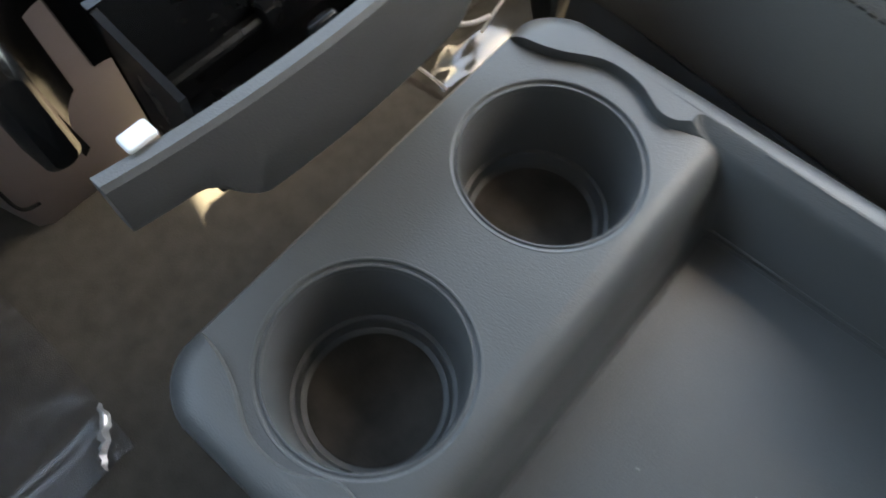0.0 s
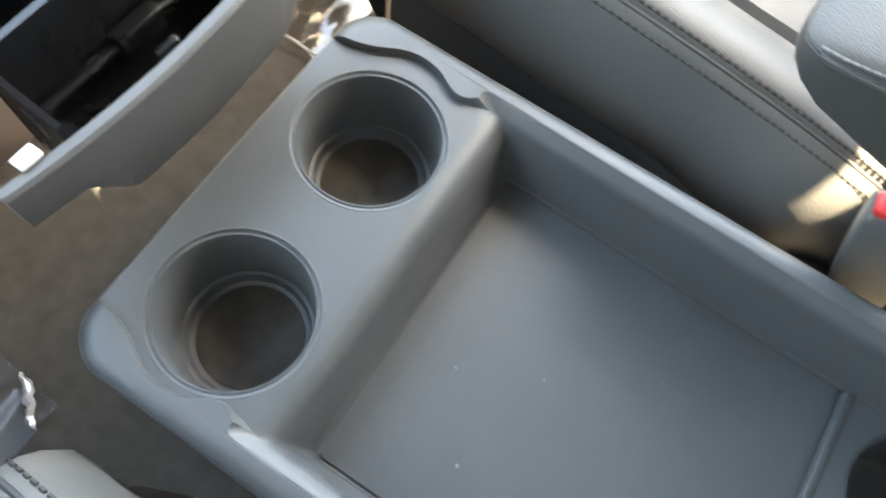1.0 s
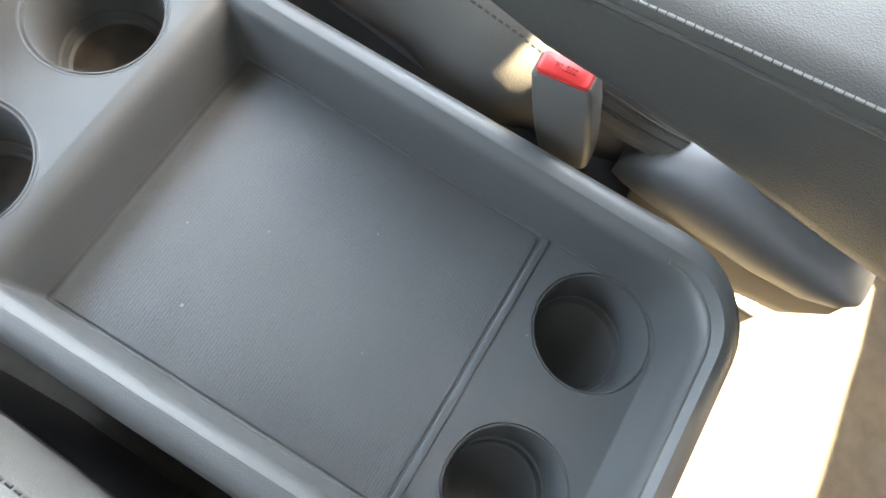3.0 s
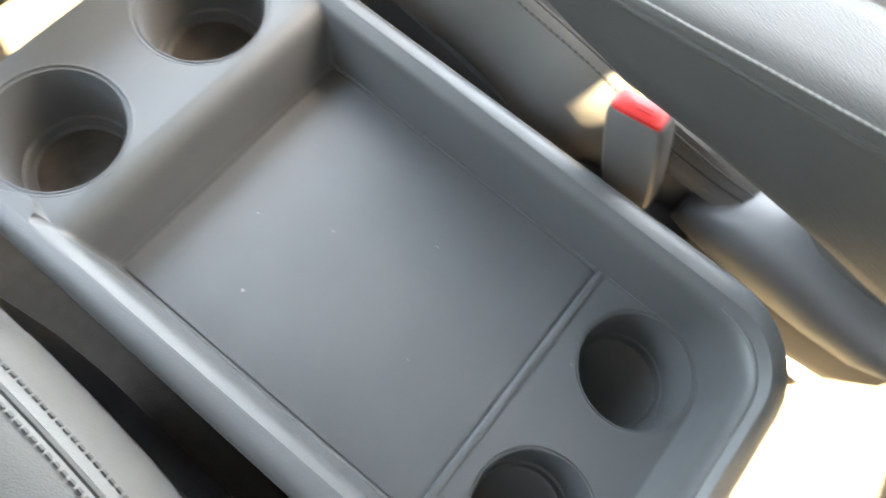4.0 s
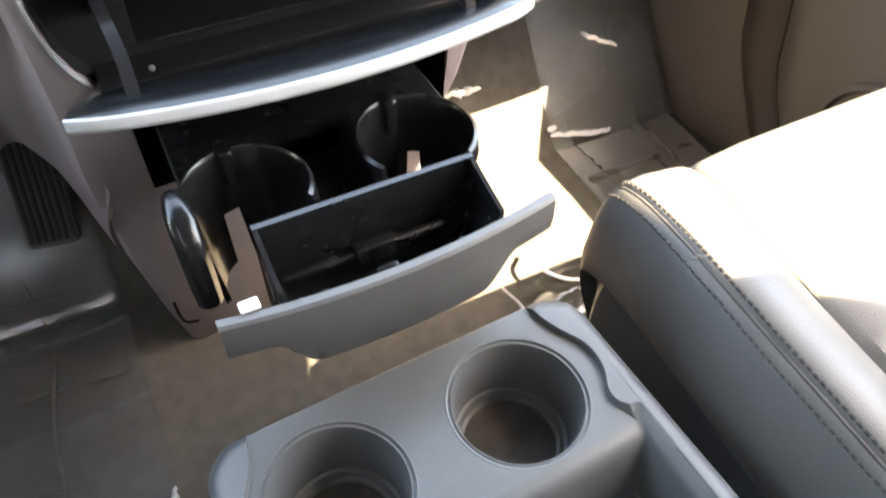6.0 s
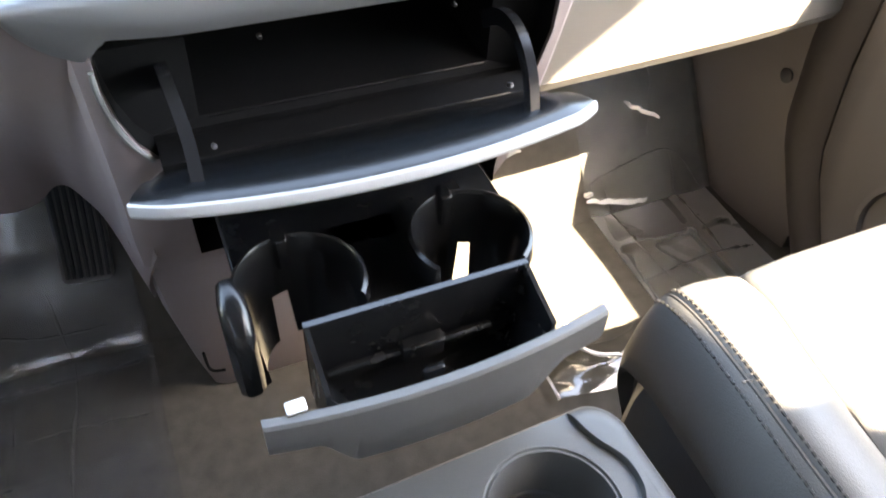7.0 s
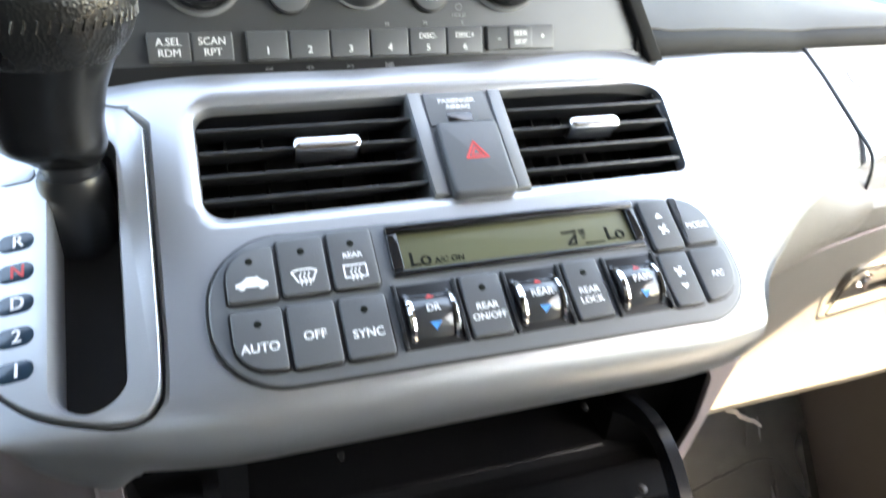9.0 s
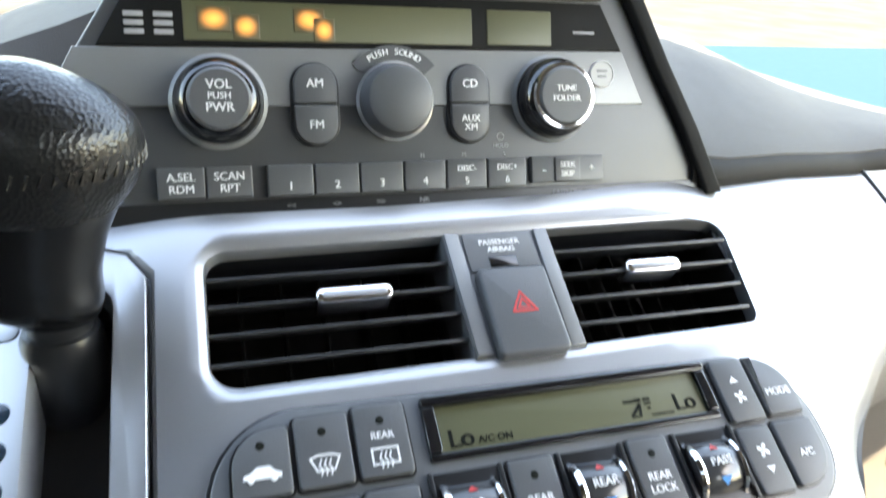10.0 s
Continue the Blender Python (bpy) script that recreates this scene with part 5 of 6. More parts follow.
    for cx, cy, a0, a1 in ((-0.062, 0.236, -35, 192), (0.055, 0.238, -55, 215)):
        secs = []
        R = 0.0435
        ks = 54
        for i in range(ks + 1):
            a = radians(a0 + (a1 - a0) * i / ks)
            dr = Vector((math.cos(a), math.sin(a), 0))
            c = Vector((cx, cy, 0))
            deg = math.degrees(a)
            low = 0.432 if (55 < deg < 76 and cx > 0) or (95 < deg < 118 and cx < 0) else 0.388
            k = (0.462 - low) / 0.074
            secs.append([c + dr * q + Vector((0, 0, z)) for q, z in ((R, 0.466), (R - 0.0015, 0.4785), (R - 0.004, 0.480), (R - 0.006, 0.477), (R - 0.0075, 0.462), (R - 0.0075 - 0.0065 * k, low), (R - 0.0045 - 0.0055 * k, low - 0.002), (R - 0.005, 0.455))])
        part("cup_ring", loft(secs), RINGB, d)
        part("ring_joint", box(cx - 0.008, cx + 0.002, cy + 0.032, cy + 0.047, 0.455, 0.4815, 0.003), RINGB, d)
    # drooping tongue of the driver-side ring
    secs = []
    for y, z, w, hgt in ((0.246, 0.470, 0.004, 0.03), (0.240, 0.477, 0.0065, 0.052), (0.228, 0.478, 0.0085, 0.066), (0.216, 0.474, 0.0090, 0.070), (0.205, 0.466, 0.0080, 0.064), (0.200, 0.458, 0.005, 0.050)):
        secs.append([p + Vector((-0.1045, y, z + 0.015 - hgt / 2)) for p in [Vector((q.x, 0, q.y)) for q in rrect(-w, w, -hgt / 2, hgt / 2, w * 0.9)]])
    part("tongue", loft(secs), RINGB, d)
    part("label_tag", box(-0.0925, -0.0805, 0.155, 0.1635, 0.4645, 0.4662, 0.0015), WHITE, d, "small white paper tag")


ASHB = mat("black_tray_plastic", (0.007, 0.007, 0.0075), 0.26, grain=0.1, grain_scale=1500, blotch=0.1)
LIPM = mat("dull_silver_lip", (0.46, 0.463, 0.468), 0.45, metal=0.15, blotch=0.05)
RINGB = mat("satin_black_plastic", (0.007, 0.007, 0.0075), 0.24, blotch=0.02, rough_var=0.02, spec=0.4)
SLAT = mat("black_slat_plastic", (0.03, 0.031, 0.033), 0.35, blotch=0.1)
WINDOWS = mat("dark_blue_window", (0.012, 0.03, 0.05), 0.2, blotch=0.1, coat=0.4)
KNOB = mat("grained_black_leather", (0.011, 0.011, 0.0115), 0.28, grain=0.6, grain_scale=560, kind="leather", blotch=0.1, spec=0.5)
RADIOD = mat("dark_grey_radio_plastic", (0.061, 0.063, 0.066), 0.36, metal=0.1, grain=0.15, grain_scale=1200, blotch=0.05)
RADIOB = mat("grey_radio_button", (0.086, 0.089, 0.093), 0.38, grain=0.15, grain_scale=1200, blotch=0.05)
LIDC = mat("charcoal_lid_plastic", (0.007, 0.0082, 0.0095), 0.22, grain=0.12, grain_scale=1000, blotch=0.08, spec=0.45)
DRAWG = mat("grey_drawer_plastic", (0.105, 0.103, 0.101), 0.45, grain=0.2, grain_scale=1100, kind="leather", blotch=0.05)
BINBLACK = mat("matt_black_plastic", (0.006, 0.006, 0.0065), 0.8, grain=0.05, grain_scale=2000, blotch=0.1, spec=0.08)
AMBER = mat("amber_lit_segment", (0.10, 0.085, 0.045), 0.4)
AMBER.node_tree.nodes["Principled BSDF"].inputs["Emission Color"].default_value = (1.0, 0.42, 0.10, 1)
glow = AMBER.node_tree
g0, g1, g2, g3, g4 = (glow.nodes.new("ShaderNode" + k) for k in ("TexCoord", "VectorMath", "VectorMath", "MapRange", "VectorMath"))
g1.operation, g2.operation, g4.operation = "SUBTRACT", "LENGTH", "MULTIPLY"
g4.inputs[1].default_value = (1, 1, 0)
g1.inputs[1].default_value = (0.5, 0.5, 0.5)
g3.inputs["From Min"].default_value, g3.inputs["From Max"].default_value = 0.52, 0.0
g3.inputs["To Min"].default_value, g3.inputs["To Max"].default_value = 0.0, 0.13
g3.interpolation_type = "SMOOTHSTEP"
glow.links.new(g0.outputs["Generated"], g1.inputs[0])
glow.links.new(g1.outputs[0], g4.inputs[0])
glow.links.new(g4.outputs[0], g2.inputs[0])
glow.links.new(g2.outputs["Value"], g3.inputs["Value"])
glow.links.new(g3.outputs[0], glow.nodes["Principled BSDF"].inputs["Emission Strength"])

climate()
vents()
gear()
radio_unit()
storage_bin()
drawer()


# ---------- armrest, buckle, hinge cover ----------
def armrest():
    a = thing("armrest", "grey leather folding armrest on the passenger seat", "armrest")
    ys = [(-0.0845, 0.30, 0.35), (-0.086, 0.62, 0.60), (-0.090, 0.82, 0.78), (-0.098, 0.95, 0.90), (-0.112, 1, 0.97), (-0.14, 1, 1), (-0.18, 1, 1), (-0.24, 1, 1), (-0.31, 1, 1), (-0.38, 1, 1), (-0.45, 1, 1), (-0.50, 0.95, 0.95)]
    secs, left, welt = [], [], []
    for y, w, h in ys:
        top = 0.5035 + 0.2 * (-0.088 - y)
        bot = float(np.interp(-y, [0.084, 0.10, 0.114, 0.144, 0.175, 0.276, 0.355, 0.5], [0.487, 0.478, 0.470, 0.461, 0.4525, 0.452, 0.438, 0.425]))
        mid = (top + bot) / 2
        hh = (top - bot) / 2 * h
        xw = 0.0405 * w
        pts = [(-0.55, -1.0), (-0.85, -0.93), (-0.98, -0.70), (-1.0, -0.1), (-1.0, 0.55), (-0.99, 0.70), (-0.965, 0.73), (-0.96, 0.80), (-0.90, 0.90), (-0.72, 0.975), (-0.4, 1.0), (0.4, 1.0), (0.75, 0.97), (0.92, 0.88), (0.985, 0.7), (0.99, 0.35), (0.90, -0.1), (0.60, -0.62), (0.30, -0.90), (0.05, -1.0)]
        sec = [Vector((0.1925 + xw * px, y, mid + hh * pz)) for px, pz in pts]
        secs.append(sec)
        left.append(sec[8] + Vector((-0.0002, 0, 0.0006)))
        welt.append(sec[6] + Vector((-0.0006, 0, 0.0)))
    pad = part("pad", loft(secs), ARML, a)
    part("welt", tube(spline(welt[3:], 4), 0.0020, 8), ARML, pad)
    stitches(spline(left[3:], 4), 0.0048, pad, STITCH, 0.0009, 0.0040)
    part("pivot", lathe([(0.028, -0.02), (0.030, 0.0), (0.028, 0.03)], 24, pose(0.225, -0.455, 0.49, 0, 90, 0)), SEATSIDE, a)


def buckle():
    b = thing("seat_belt_buckle", "grey seat belt buckle with a red release button", "seat belt buckle")
    m = frame_at((0.179, -0.211, 0.374), (0.10, -0.95, 0.28), (0.05, -0.30, -0.95))
    secs = []
    for s, w, t in ((-0.0465, 0.0185, 0.0095), (-0.043, 0.0205, 0.0114), (-0.02, 0.0212, 0.0122), (0.010, 0.0210, 0.0122), (0.032, 0.0200, 0.0116), (0.046, 0.0182, 0.0104), (0.052, 0.0158, 0.0085), (0.0545, 0.0120, 0.0060)):
        secs.append([m @ Vector((p.x, s + (0.15 * p.x if s < -0.04 else 0), p.y)) for p in rrect(-w, w, -t, t, 0.0045)])
    body = part("body", loft(secs), BUCKLE, b)
    red = []
    for s, k in ((-0.0435, 1.0), (-0.0478, 1.0), (-0.0492, 0.94), (-0.0498, 0.82)):
        red.append([m @ Vector((p.x * k, s + 0.15 * p.x, p.y * k)) for p in rrect(-0.0178, 0.0178, -0.0088, 0.0082, 0.0035)])
    part("release_button", loft(red), RED, b, "red push button")
    part("stalk", tube(spline([m @ Vector((0, 0.038, 0)), m @ Vector((0.004, 0.07, 0)), m @ Vector((0.006, 0.12, -0.004)), m @ Vector((0.006, 0.20, -0.008))], 5), 0.009, 10), STRIP, b)
    lettering("PRESS", 0.0062, m @ pose(0, -0.0501, -0.001, 90, 0, 8.5), RED, b, 0.0004)


def hinge_cover():
    h = thing("seat_hinge_cover", "grey plastic hinge cover at the side of the seat", "seat trim")
    secs = []
    for y, zt, zb, xo, w in ((-0.262, 0.322, 0.300, 0.200, 0.012), (-0.275, 0.342, 0.294, 0.196, 0.022), (-0.30, 0.362, 0.290, 0.192, 0.032), (-0.34, 0.368, 0.288, 0.189, 0.040), (-0.39, 0.362, 0.290, 0.188, 0.046), (-0.43, 0.356, 0.298, 0.189, 0.044), (-0.452, 0.350, 0.312, 0.193, 0.036), (-0.462, 0.340, 0.325, 0.20, 0.02)):
        secs.append([Vector((xo + w * 0.9 + w * math.cos(a) * 0.9, y, (zt + zb) / 2 + (zt - zb) / 2 * math.copysign(abs(math.sin(a)) ** 0.7, math.sin(a)))) for a in [2 * math.pi * k / 28 for k in range(28)]])
    part("shell", loft(secs), HINGE, h)
    secs = []
    for y, zt, zb, xo in ((-0.285, 0.300, 0.27, 0.202), (-0.30, 0.302, 0.25, 0.199), (-0.34, 0.304, 0.235, 0.196), (-0.40, 0.306, 0.235, 0.195), (-0.44, 0.312, 0.245, 0.197), (-0.462, 0.322, 0.275, 0.202)):
        secs.append([Vector((xo + q, y, z)) for q, z in ((0.035, zb), (0.012, zb + 0.004), (0.002, zb + 0.018), (0.0, (zt + zb) / 2), (0.003, zt), (0.045, zt), (0.05, zb))])
    part("lower_shell", loft(secs), TAN, h, "tan lower shell")
    part("bracket", box(0.215, 0.245, -0.45, -0.30, 0.0, 0.20, 0.004), BLACK, h)


# ---------- passenger side ----------
def glove_box():
    g = thing("glove_box", "ivory glove box door with a recessed latch", "glove box")
    ys = ((0.515, 0.600), (0.5000, 0.578), (0.5045, 0.545), (0.5095, 0.515), (0.5165, 0.470), (0.5185, 0.430), (0.5175, 0.395), (0.5135, 0.366), (0.5200, 0.352), (0.540, 0.350))
    secs = []
    for i in range(26):
        x = 0.205 + i * 0.0214
        e = 0.004 * (max(0, 1 - min(i, 25 - i) / 1.5)) ** 2
        sl = 0.028 * (x - 0.30) / 0.44
        secs.append([Vector((x, y - 0.0045 + e + 0.02 * max(0, (x - 0.5) / 0.3) ** 2, z + sl * (0.4 if z < 0.4 else 1))) for y, z in ys] + [Vector((x, 0.549, 0.36)), Vector((x, 0.549, 0.59))])
    door = part("door", loft(secs), CREAM, g)
    m = frame_at((0.4925, 0.5060, 0.4975), (1, 0.015, 0.13), (0.0, -0.21, 0.97))
    pocket = rrect(-0.052, 0.052, -0.030, 0.030, (0.006, 0.010, 0.024, 0.012), 0, 6)
    cut(door, loft([[m @ Vector((p.x * k, p.y * k - s, h)) for p in pocket] for h, k, s in ((-0.034, 0.98, 0.016), (-0.004, 0.99, 0.002), (0.004, 1.0, 0.0), (0.02, 1.04, 0.0))]))
    part("pocket", loft([[m @ Vector((p.x * 1.02, p.y * 1.2 - 0.006, h)) for p in pocket] for h in (-0.034, -0.028)]), STRIP, g)
    latch = part("latch", slab(rrect(-0.049, 0.050, -0.003, 0.0275, (0.003, 0.004, 0.022, 0.010), 0, 6), -0.020, -0.0015, 0.003, m), CREAM, g)
    part("lock", lathe([(0.0085, -0.004), (0.0085, 0.0006), (0.0075, 0.0010), (0.0068, -0.0008), (0.0005, -0.001)], 28, m @ pose(-0.030, 0.011, 0)), CHROME, latch)
    rim = [m @ Vector((p.x, p.y, 0.0016)) for p in pocket]
    part("latch_gap", tube(rim + rim[:1], 0.0007, 6), STRIP, g)
    part("keyway", box(-0.0008, 0.0008, -0.004, 0.004, -0.002, 0.0004, 0.0004, m @ pose(-0.030, 0.011, 0, 0, 0, 20)), BLACK, latch)
    part("split_line", box(-0.0165, -0.0158, -0.006, 0.0270, -0.004, -0.0011, 0.0002, m), STACKG, latch)


def shoulder():
    """Rounded ivory corner between fascia and glove box."""
    t = thing("dash_shoulder", "ivory rounded trim at the end of the silver fascia", "dashboard", kind="structure")
    secs = []
    for i in range(28):
        x = 0.2015 + (0.412 - 0.2015) * i / 27
        v = edge_v(x)
        a = fascia(x, v, -0.004 - 0.009 * min(1.0, i / 6))
        k = i / 27
        b = Vector((x - 0.012 + 0.016 * k, 0.500 + 0.008 * (1 - k), 0.44 + 0.118 * k))
        c = (a + b) / 2 + Vector((0, -0.014 - 0.004 * k, 0.006 * k))
        curve = spline([a + Vector((0, 0.012, -0.002)), a, c, b, b + Vector((0, 0.03, -0.02))], 4)
        secs.append(curve + [Vector((x, 0.56, b.z)), Vector((x, 0.56, a.z))])
    part("body", loft(secs), CREAM, t)
    lo2 = ((0.402, 0.122), (0.46, 0.137), (0.79, 0.175))
    hi2 = ((0.30, 0.218), (0.418, 0.243), (0.79, 0.28))
    secs = []
    for i in range(30):
        x = 0.4136 + 0.0130 * i
        v0 = float(np.interp(x, [p[0] for p in lo2], [p[1] for p in lo2]))
        v1 = float(np.interp(x, [p[0] for p in hi2], [p[1] for p in hi2]))
        top = [fascia(x, v0 + (v1 - v0) * k / 12, -0.0006 - 0.006 * max(0.0, 1 - k / 1.5) ** 2) for k in range(13)]
        secs.append(top + [fascia(x, v1, -0.02), fascia(x, v0, -0.02)])
    part("airbag_panel", loft(secs), AIRBAG, t, "smooth pale grey airbag panel")
    g = [fascia(x, v, 0.0004) for x, v in ((0.4135, 0.126), (0.4148, 0.153), (0.4146, 0.180), (0.4138, 0.210), (0.4102, 0.240))]
    down = [Vector((0.409, 0.4965, 0.612)), Vector((0.405, 0.4965, 0.576)), Vector((0.391, 0.4975, 0.556))]
    part("joint_gap", tube(spline(g[::-1] + down, 4), 0.0016, 6), BLACK, t)
    part("glove_seam", tube(spline([(0.200, 0.4950, 0.470), (0.26, 0.4945, 0.500), (0.31, 0.4945, 0.521), (0.346, 0.4945, 0.536), (0.371, 0.4945, 0.548), (0.414, 0.4950, 0.559), (0.452, 0.4955, 0.567), (0.60, 0.4975, 0.592)], 5), 0.0012, 6), STACKG, t)
    oval = [fascia(0.470 + 0.026 * math.cos(a), 0.208 + 0.016 * math.sin(a), 0.0006) for a in [2 * math.pi * k / 28 for k in range(29)]]
    part("airbag_mark", tube(oval, 0.0006, 5), STACKG, t)


def door_trim():
    d = thing("door_panel", "warm grey door panel with a speaker recess", "door panel", kind="structure")
    lead = ((0.0, 0.40), (0.08, 0.46), (0.18, 0.526), (0.31, 0.551), (0.45, 0.562), (0.65, 0.575))
    secs, door = [], []
    for i in range(14):
        z = 0.0 + i * 0.04
        y = float(np.interp(z, [p[0] for p in lead], [p[1] for p in lead]))
        secs.append([Vector((0.745, y + 0.004, z)), Vector((0.726, y, z)), Vector((0.716, y - 0.014, z)), Vector((0.712, y - 0.035, z)), Vector((0.714, y - 0.060, z)), Vector((0.722, y - 0.078, z)), Vector((0.745, y - 0.084, z))])
        door.append([Vector((0.752, y - 0.080, z)), Vector((0.718, y - 0.084, z)), Vector((0.708, y - 0.096, z)), Vector((0.704, y - 0.13, z)), Vector((0.704, y - 0.6, z)), Vector((0.752, y - 0.6, z))])
    part("seal", loft(secs), SEAL, d, "dark rubber door seal")
    secs = door
    pan = part("panel", loft(secs), DOORG, d)
    part("speaker_rim", lathe([(0.078, 0), (0.082, 0.004), (0.074, 0.006), (0.070, 0.001)], 36, pose(0.7035, 0.27, 0.19, 0, -90, 0), cap=False), DOORG, pan)
    part("plug_hole", lathe([(0.010, -0.002), (0.011, 0.0012), (0.006, 0.0016)], 20, pose(0.7195, 0.556, 0.253, 0, -90, 0)), BLACK, d)


# ---------- footwells ----------
def sheet(name, x0, x1, y0, y1, amp, seed, material, label, z=0.008, step=0.007, sharp=1.0, creases=()):
    """Thin wrinkled plastic film that lies on the carpet and climbs the toe board."""
    bm = bmesh.new()
    nx, ny = int((x1 - x0) / step), int((y1 - y0) / step)
    g = []
    for j in range(ny + 1):
        row = []
        for i in range(nx + 1):
            x, y = x0 + i * step, y0 + j * step
            f = noise.noise(Vector((x * 9, y * 9, seed)))
            r = 1 - abs(noise.noise(Vector((x * 5 + f * 0.4, y * 5, seed + 7))))
            h = amp * (0.5 + 0.5 * f) + amp * 0.5 * max(0.0, (r - 0.86) / 0.14) ** 1.5 * sharp
            for q, c in ((x + 0.012 * noise.noise(Vector((y * 6, 1, seed))), 0.15), (y + 0.012 * noise.noise(Vector((x * 6, 5, seed))), 0.128)):
                h += amp * 0.9 * math.exp(-((((q + seed * 0.013) % c) - c / 2) / 0.005) ** 2) * sharp
            base = 0.0 if y < 0.60 else (y - 0.60) * 1.3125
            row.append(bm.verts.new((x + 0.004 * f, y + 0.004 * noise.noise(Vector((x * 20, y * 20, seed))), z + base + h)))
        g.append(row)
    for a, b in zip(g, g[1:]):
        for i in range(nx):
            bm.faces.new((a[i], a[i + 1], b[i + 1], b[i]))
    ob = tagged(part(name, bm, material, smooth=60), label, "plastic sheet")
    # dark rods along the folds: crease shade put in as colour
    for k, line in enumerate(creases):
        path = []
        for i, p in enumerate(spline([(*q, 0) for q in line], 12)):
            w = noise.noise(Vector((i * 0.35, k * 4.3, seed)))
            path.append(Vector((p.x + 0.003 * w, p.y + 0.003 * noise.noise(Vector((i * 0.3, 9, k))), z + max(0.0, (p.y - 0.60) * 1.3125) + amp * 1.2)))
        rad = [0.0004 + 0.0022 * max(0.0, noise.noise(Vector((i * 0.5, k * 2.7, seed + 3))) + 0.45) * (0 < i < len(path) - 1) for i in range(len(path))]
        part("crease", tube(path, rad, 6), CREASE, ob, "fold shade drawn as a dark line")
    return ob


def film(name, tint, gloss, rough, milk=0.0):
    m = bpy.data.materials.new(name)
    m.use_nodes = True
    nt = m.node_tree
    nt.nodes.remove(nt.nodes["Principled BSDF"])
    tr, gl, mx = nt.nodes.new("ShaderNodeBsdfTransparent"), nt.nodes.new("ShaderNodeBsdfGlossy"), nt.nodes.new("ShaderNodeMixShader")
    tr.inputs[0].default_value = (*tint, 1)
    gl.inputs["Roughness"].default_value = rough
    fr = nt.nodes.new("ShaderNodeFresnel")
    fr.inputs[0].default_value = 1.35
    mul = nt.nodes.new("ShaderNodeMath")
    mul.operation, mul.use_clamp = "MULTIPLY_ADD", True
    mul.inputs[1].default_value, mul.inputs[2].default_value = 1.0, gloss
    nt.links.new(fr.outputs[0], mul.inputs[0])
    nt.links.new(mul.outputs[0], mx.inputs[0])
    df, m0 = nt.nodes.new("ShaderNodeBsdfDiffuse"), nt.nodes.new("ShaderNodeMixShader")
    df.inputs[0].default_value = (0.42, 0.43, 0.40, 1)
    m0.inputs[0].default_value = milk
    nt.links.new(tr.outputs[0], m0.inputs[1])
    nt.links.new(df.outputs[0], m0.inputs[2])
    nt.links.new(m0.outputs[0], mx.inputs[1])
    nt.links.new(gl.outputs[0], mx.inputs[2])
    nt.links.new(mx.outputs[0], nt.nodes["Material Output"].inputs[0])
    return m


def footrest():
    f = thing("footrest_pedal", "dark ribbed footrest pedal on the driver footwell", "pedal")
    m = frame_at((-0.2430, 0.660, 0.172), (0.98, -0.16, 0.0), (0.13, 0.28, 0.95))
    part("plate", slab(rrect(-0.030, 0.030, -0.075, 0.075, 0.008), -0.012, 0.0, 0.003, m), SEATSIDE, f)
    for k in range(7):
        part("rib", box(-0.0255 + k * 0.0080, -0.0205 + k * 0.0080, -0.066, 0.066, -0.002, 0.0035, 0.0015, m), BLACK, f)
    part("bracket", box(-0.015, 0.015, -0.05, 0.05, -0.075, -0.011, 0.004, m), BLACK, f)


def foil_scraps():
    """Opaque bright scraps that stand for glints where the floor film folds catch the light."""
    for k, (x, y, z, ln, w, turn) in enumerate(((0.585, 0.690, 0.135, 0.085, 0.010, -58), (0.520, 0.598, 0.030, 0.10, 0.016, -18), (0.335, 0.676, 0.118, 0.07, 0.018, -6), (0.476, 0.618, 0.040, 0.016, 0.012, 10), (-0.221, 0.285, 0.014, 0.060, 0.012, 58), (-0.392, 0.652, 0.075, 0.05, 0.020, -20))):
        secs = []
        n = 14
        for i in range(n + 1):
            u = i / n - 0.5
            ww = w * (0.35 + 0.35 * noise.noise(Vector((u * 14, k * 5.7, 2)))) * (1 - (2 * u) ** 2) ** 0.5 + 0.0006
            j = 0.004 * noise.noise(Vector((u * 9, k * 3.1, 0)))
            secs.append([Vector((u * ln, -ww + j, -0.001)), Vector((u * ln, -ww * 0.3 + j, 0.006 + j)), Vector((u * ln, ww * 0.4 + j, 0.004)), Vector((u * ln, ww + j, -0.001))])
        bm = loft(secs)
        bm.transform(pose(x, y, z, 24 if y > 0.6 else 0, 0, turn))
        tagged(part("film_fold", bm, FOIL, smooth=60), "crumpled fold of clear film, its glint put in as bright colour", "plastic film", group="film folds")


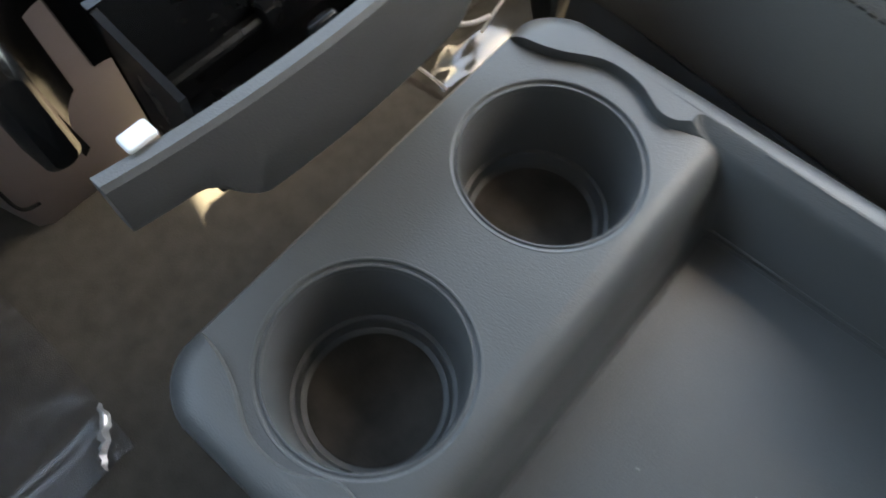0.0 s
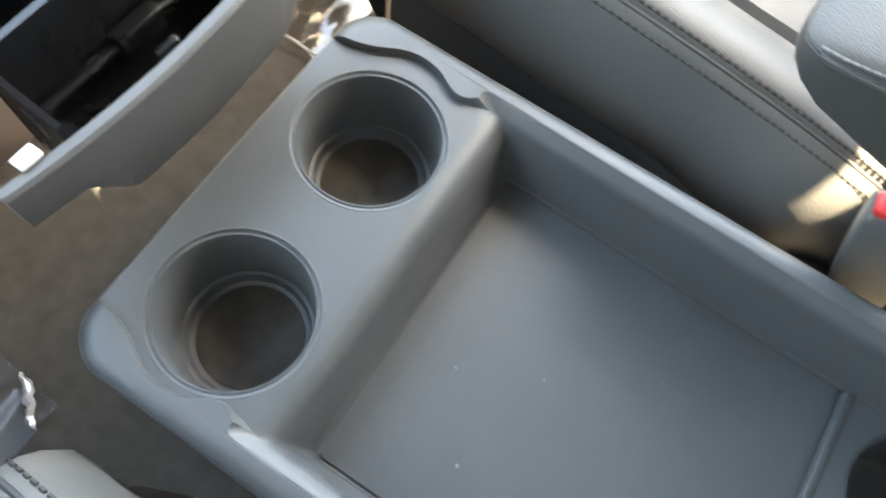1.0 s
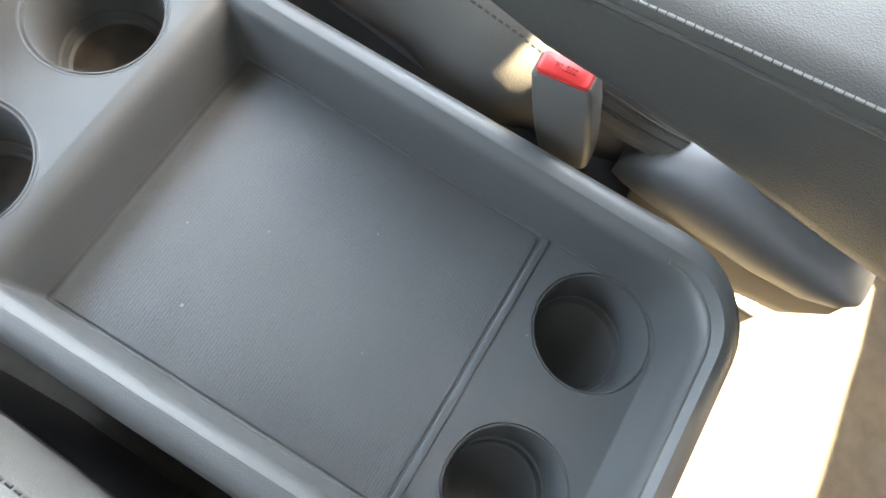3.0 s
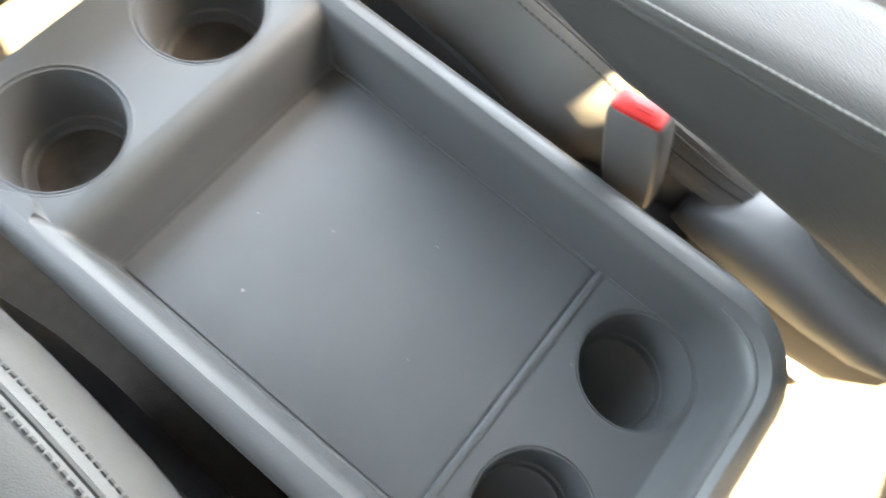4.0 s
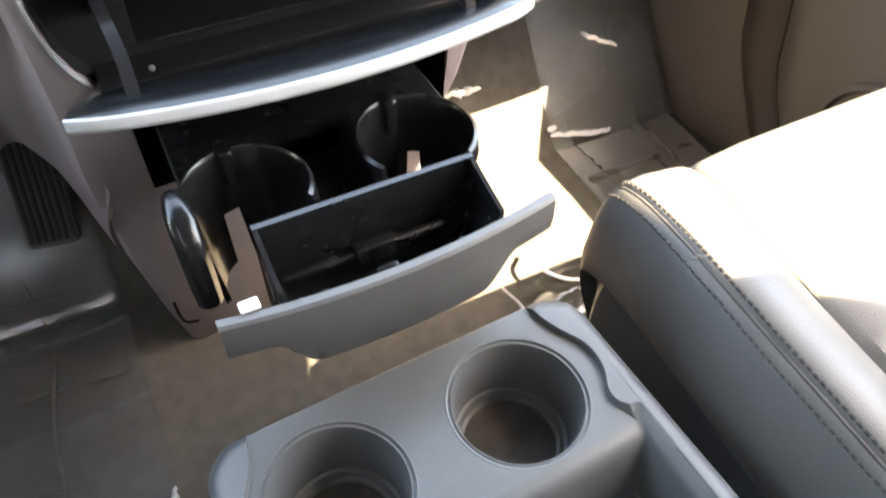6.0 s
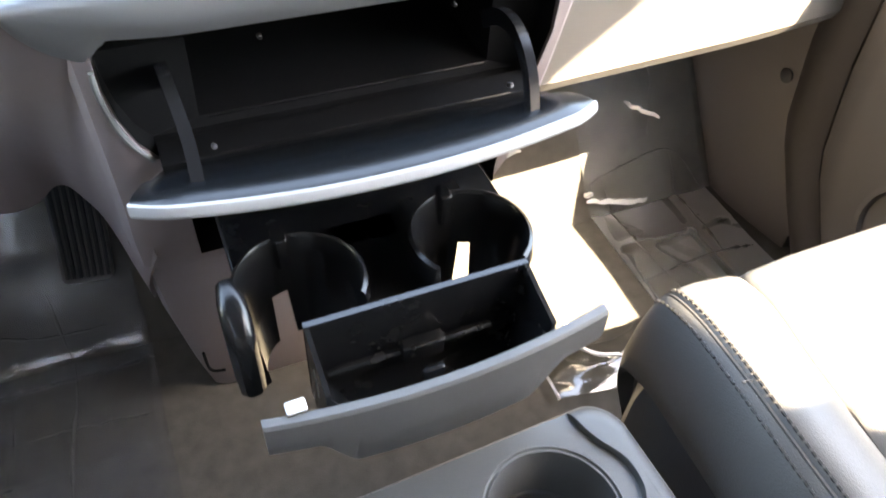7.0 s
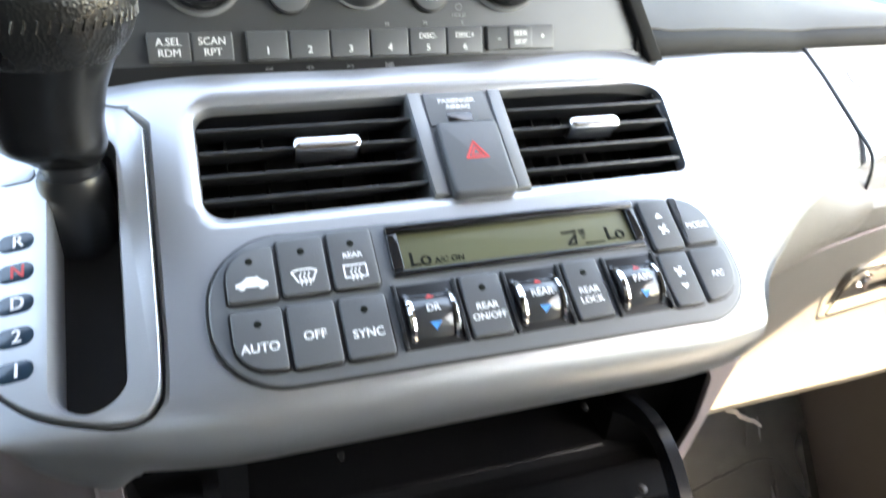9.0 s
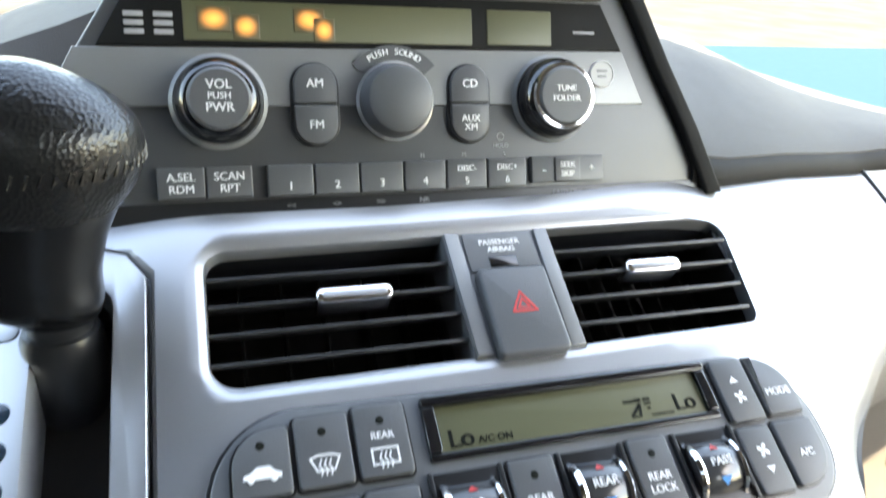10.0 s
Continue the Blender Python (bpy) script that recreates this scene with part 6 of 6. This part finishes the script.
def bag():
    b = thing("plastic_bag", "clear plastic bag with a white drawstring on the carpet", "plastic bag")
    nx, ny = 20, 14
    bm = bmesh.new()
    g = []
    for j in range(ny + 1):
        row = []
        for i in range(nx + 1):
            u, v = i / nx, j / ny
            f = noise.noise(Vector((u * 4, v * 4, 3)))
            row.append(bm.verts.new((0.258 + 0.20 * u + 0.02 * v, 0.318 + 0.075 * v - 0.02 * u * (1 - v) + 0.006 * f, 0.010 + 0.010 * math.sin(math.pi * u) * math.sin(math.pi * v) + 0.004 * abs(f))))
        g.append(row)
    for p, q in zip(g, g[1:]):
        for i in range(nx):
            bm.faces.new((p[i], p[i + 1], q[i + 1], q[i]))
    part("film", bm, FILM, b)
    part("hem", tube(spline([(0.256, 0.392, 0.012), (0.262, 0.360, 0.014), (0.263, 0.320, 0.012)], 6), 0.0022, 6), FOIL, b)
    part("drawstring", tube(spline([(0.325, 0.420, 0.034), (0.310, 0.398, 0.040), (0.312, 0.372, 0.038), (0.335, 0.352, 0.032), (0.365, 0.345, 0.026)], 8), 0.0030, 8), WHITE, b)
    part("fold", tube(spline([(0.345, 0.340, 0.020), (0.40, 0.352, 0.024), (0.455, 0.362, 0.018)], 6), 0.0024, 6), FOIL, b)


def rails():
    """Bright seat track and sill trim beside the tray."""
    r = thing("seat_track", "pale metal seat track on the carpet before the seat", "seat track")
    part("rail", box(0.205, 0.235, -0.30, 0.255, 0.0, 0.035, 0.004), SEATSIDE, r)
    part("rail_cap", box(0.200, 0.240, 0.215, 0.262, 0.0, 0.048, 0.006), SEATSIDE, r)


SEAL = mat("dark_brown_rubber", (0.034, 0.030, 0.028), 0.6, grain=0.2, grain_scale=900, blotch=0.1)
# hinge grey raised above the side plastic to stand for missing sun and gloss
HINGE = mat("brightened_hinge_plastic", (0.135, 0.137, 0.140), 0.40, grain=0.15, grain_scale=1200, blotch=0.05)
# dark colour stands for the shade in the film's folds
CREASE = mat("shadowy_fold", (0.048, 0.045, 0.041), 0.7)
AIRBAG = mat("pale_grey_airbag_cover", (0.36, 0.36, 0.35), 0.42, grain=0.1, grain_scale=1500, blotch=0.03)
FILM = film("clear_plastic_film", (0.86, 0.86, 0.85), 0.06, 0.10)
FILMD = film("smoky_floor_film", (0.80, 0.80, 0.84), 0.04, 0.22, 0.07)
FILMB = film("clear_floor_film", (0.95, 0.96, 0.94), 0.05, 0.34, 0.09)
FOIL = mat("bright_folded_film", (0.80, 0.80, 0.80), 0.18, metal=0.4, blotch=0.1)
TAN = mat("tan_seat_plastic", (0.16, 0.13, 0.105), 0.5, grain=0.2, grain_scale=1300, kind="leather", blotch=0.05)
BUCKLE = mat("grey_buckle_plastic", (0.11, 0.107, 0.104), 0.42, grain=0.15, grain_scale=1400, blotch=0.06)

armrest()
buckle()
hinge_cover()
shoulder()
glove_box()
door_trim()
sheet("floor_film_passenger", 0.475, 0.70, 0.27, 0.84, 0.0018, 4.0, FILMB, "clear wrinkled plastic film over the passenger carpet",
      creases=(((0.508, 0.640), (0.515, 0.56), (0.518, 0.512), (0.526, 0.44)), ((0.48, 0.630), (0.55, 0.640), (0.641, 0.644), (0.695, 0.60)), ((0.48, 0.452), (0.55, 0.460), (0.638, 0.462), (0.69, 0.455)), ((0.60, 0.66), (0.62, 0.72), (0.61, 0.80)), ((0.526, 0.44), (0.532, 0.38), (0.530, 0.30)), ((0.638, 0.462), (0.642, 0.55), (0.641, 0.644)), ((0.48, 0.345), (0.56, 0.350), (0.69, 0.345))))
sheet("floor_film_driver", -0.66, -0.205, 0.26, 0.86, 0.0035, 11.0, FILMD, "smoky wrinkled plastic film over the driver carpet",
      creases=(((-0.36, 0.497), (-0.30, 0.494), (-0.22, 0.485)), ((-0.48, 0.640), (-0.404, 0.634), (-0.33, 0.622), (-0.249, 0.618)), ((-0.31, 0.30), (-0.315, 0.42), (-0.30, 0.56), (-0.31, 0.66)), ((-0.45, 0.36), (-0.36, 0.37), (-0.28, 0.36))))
footrest()
foil_scraps()
bag()
rails()
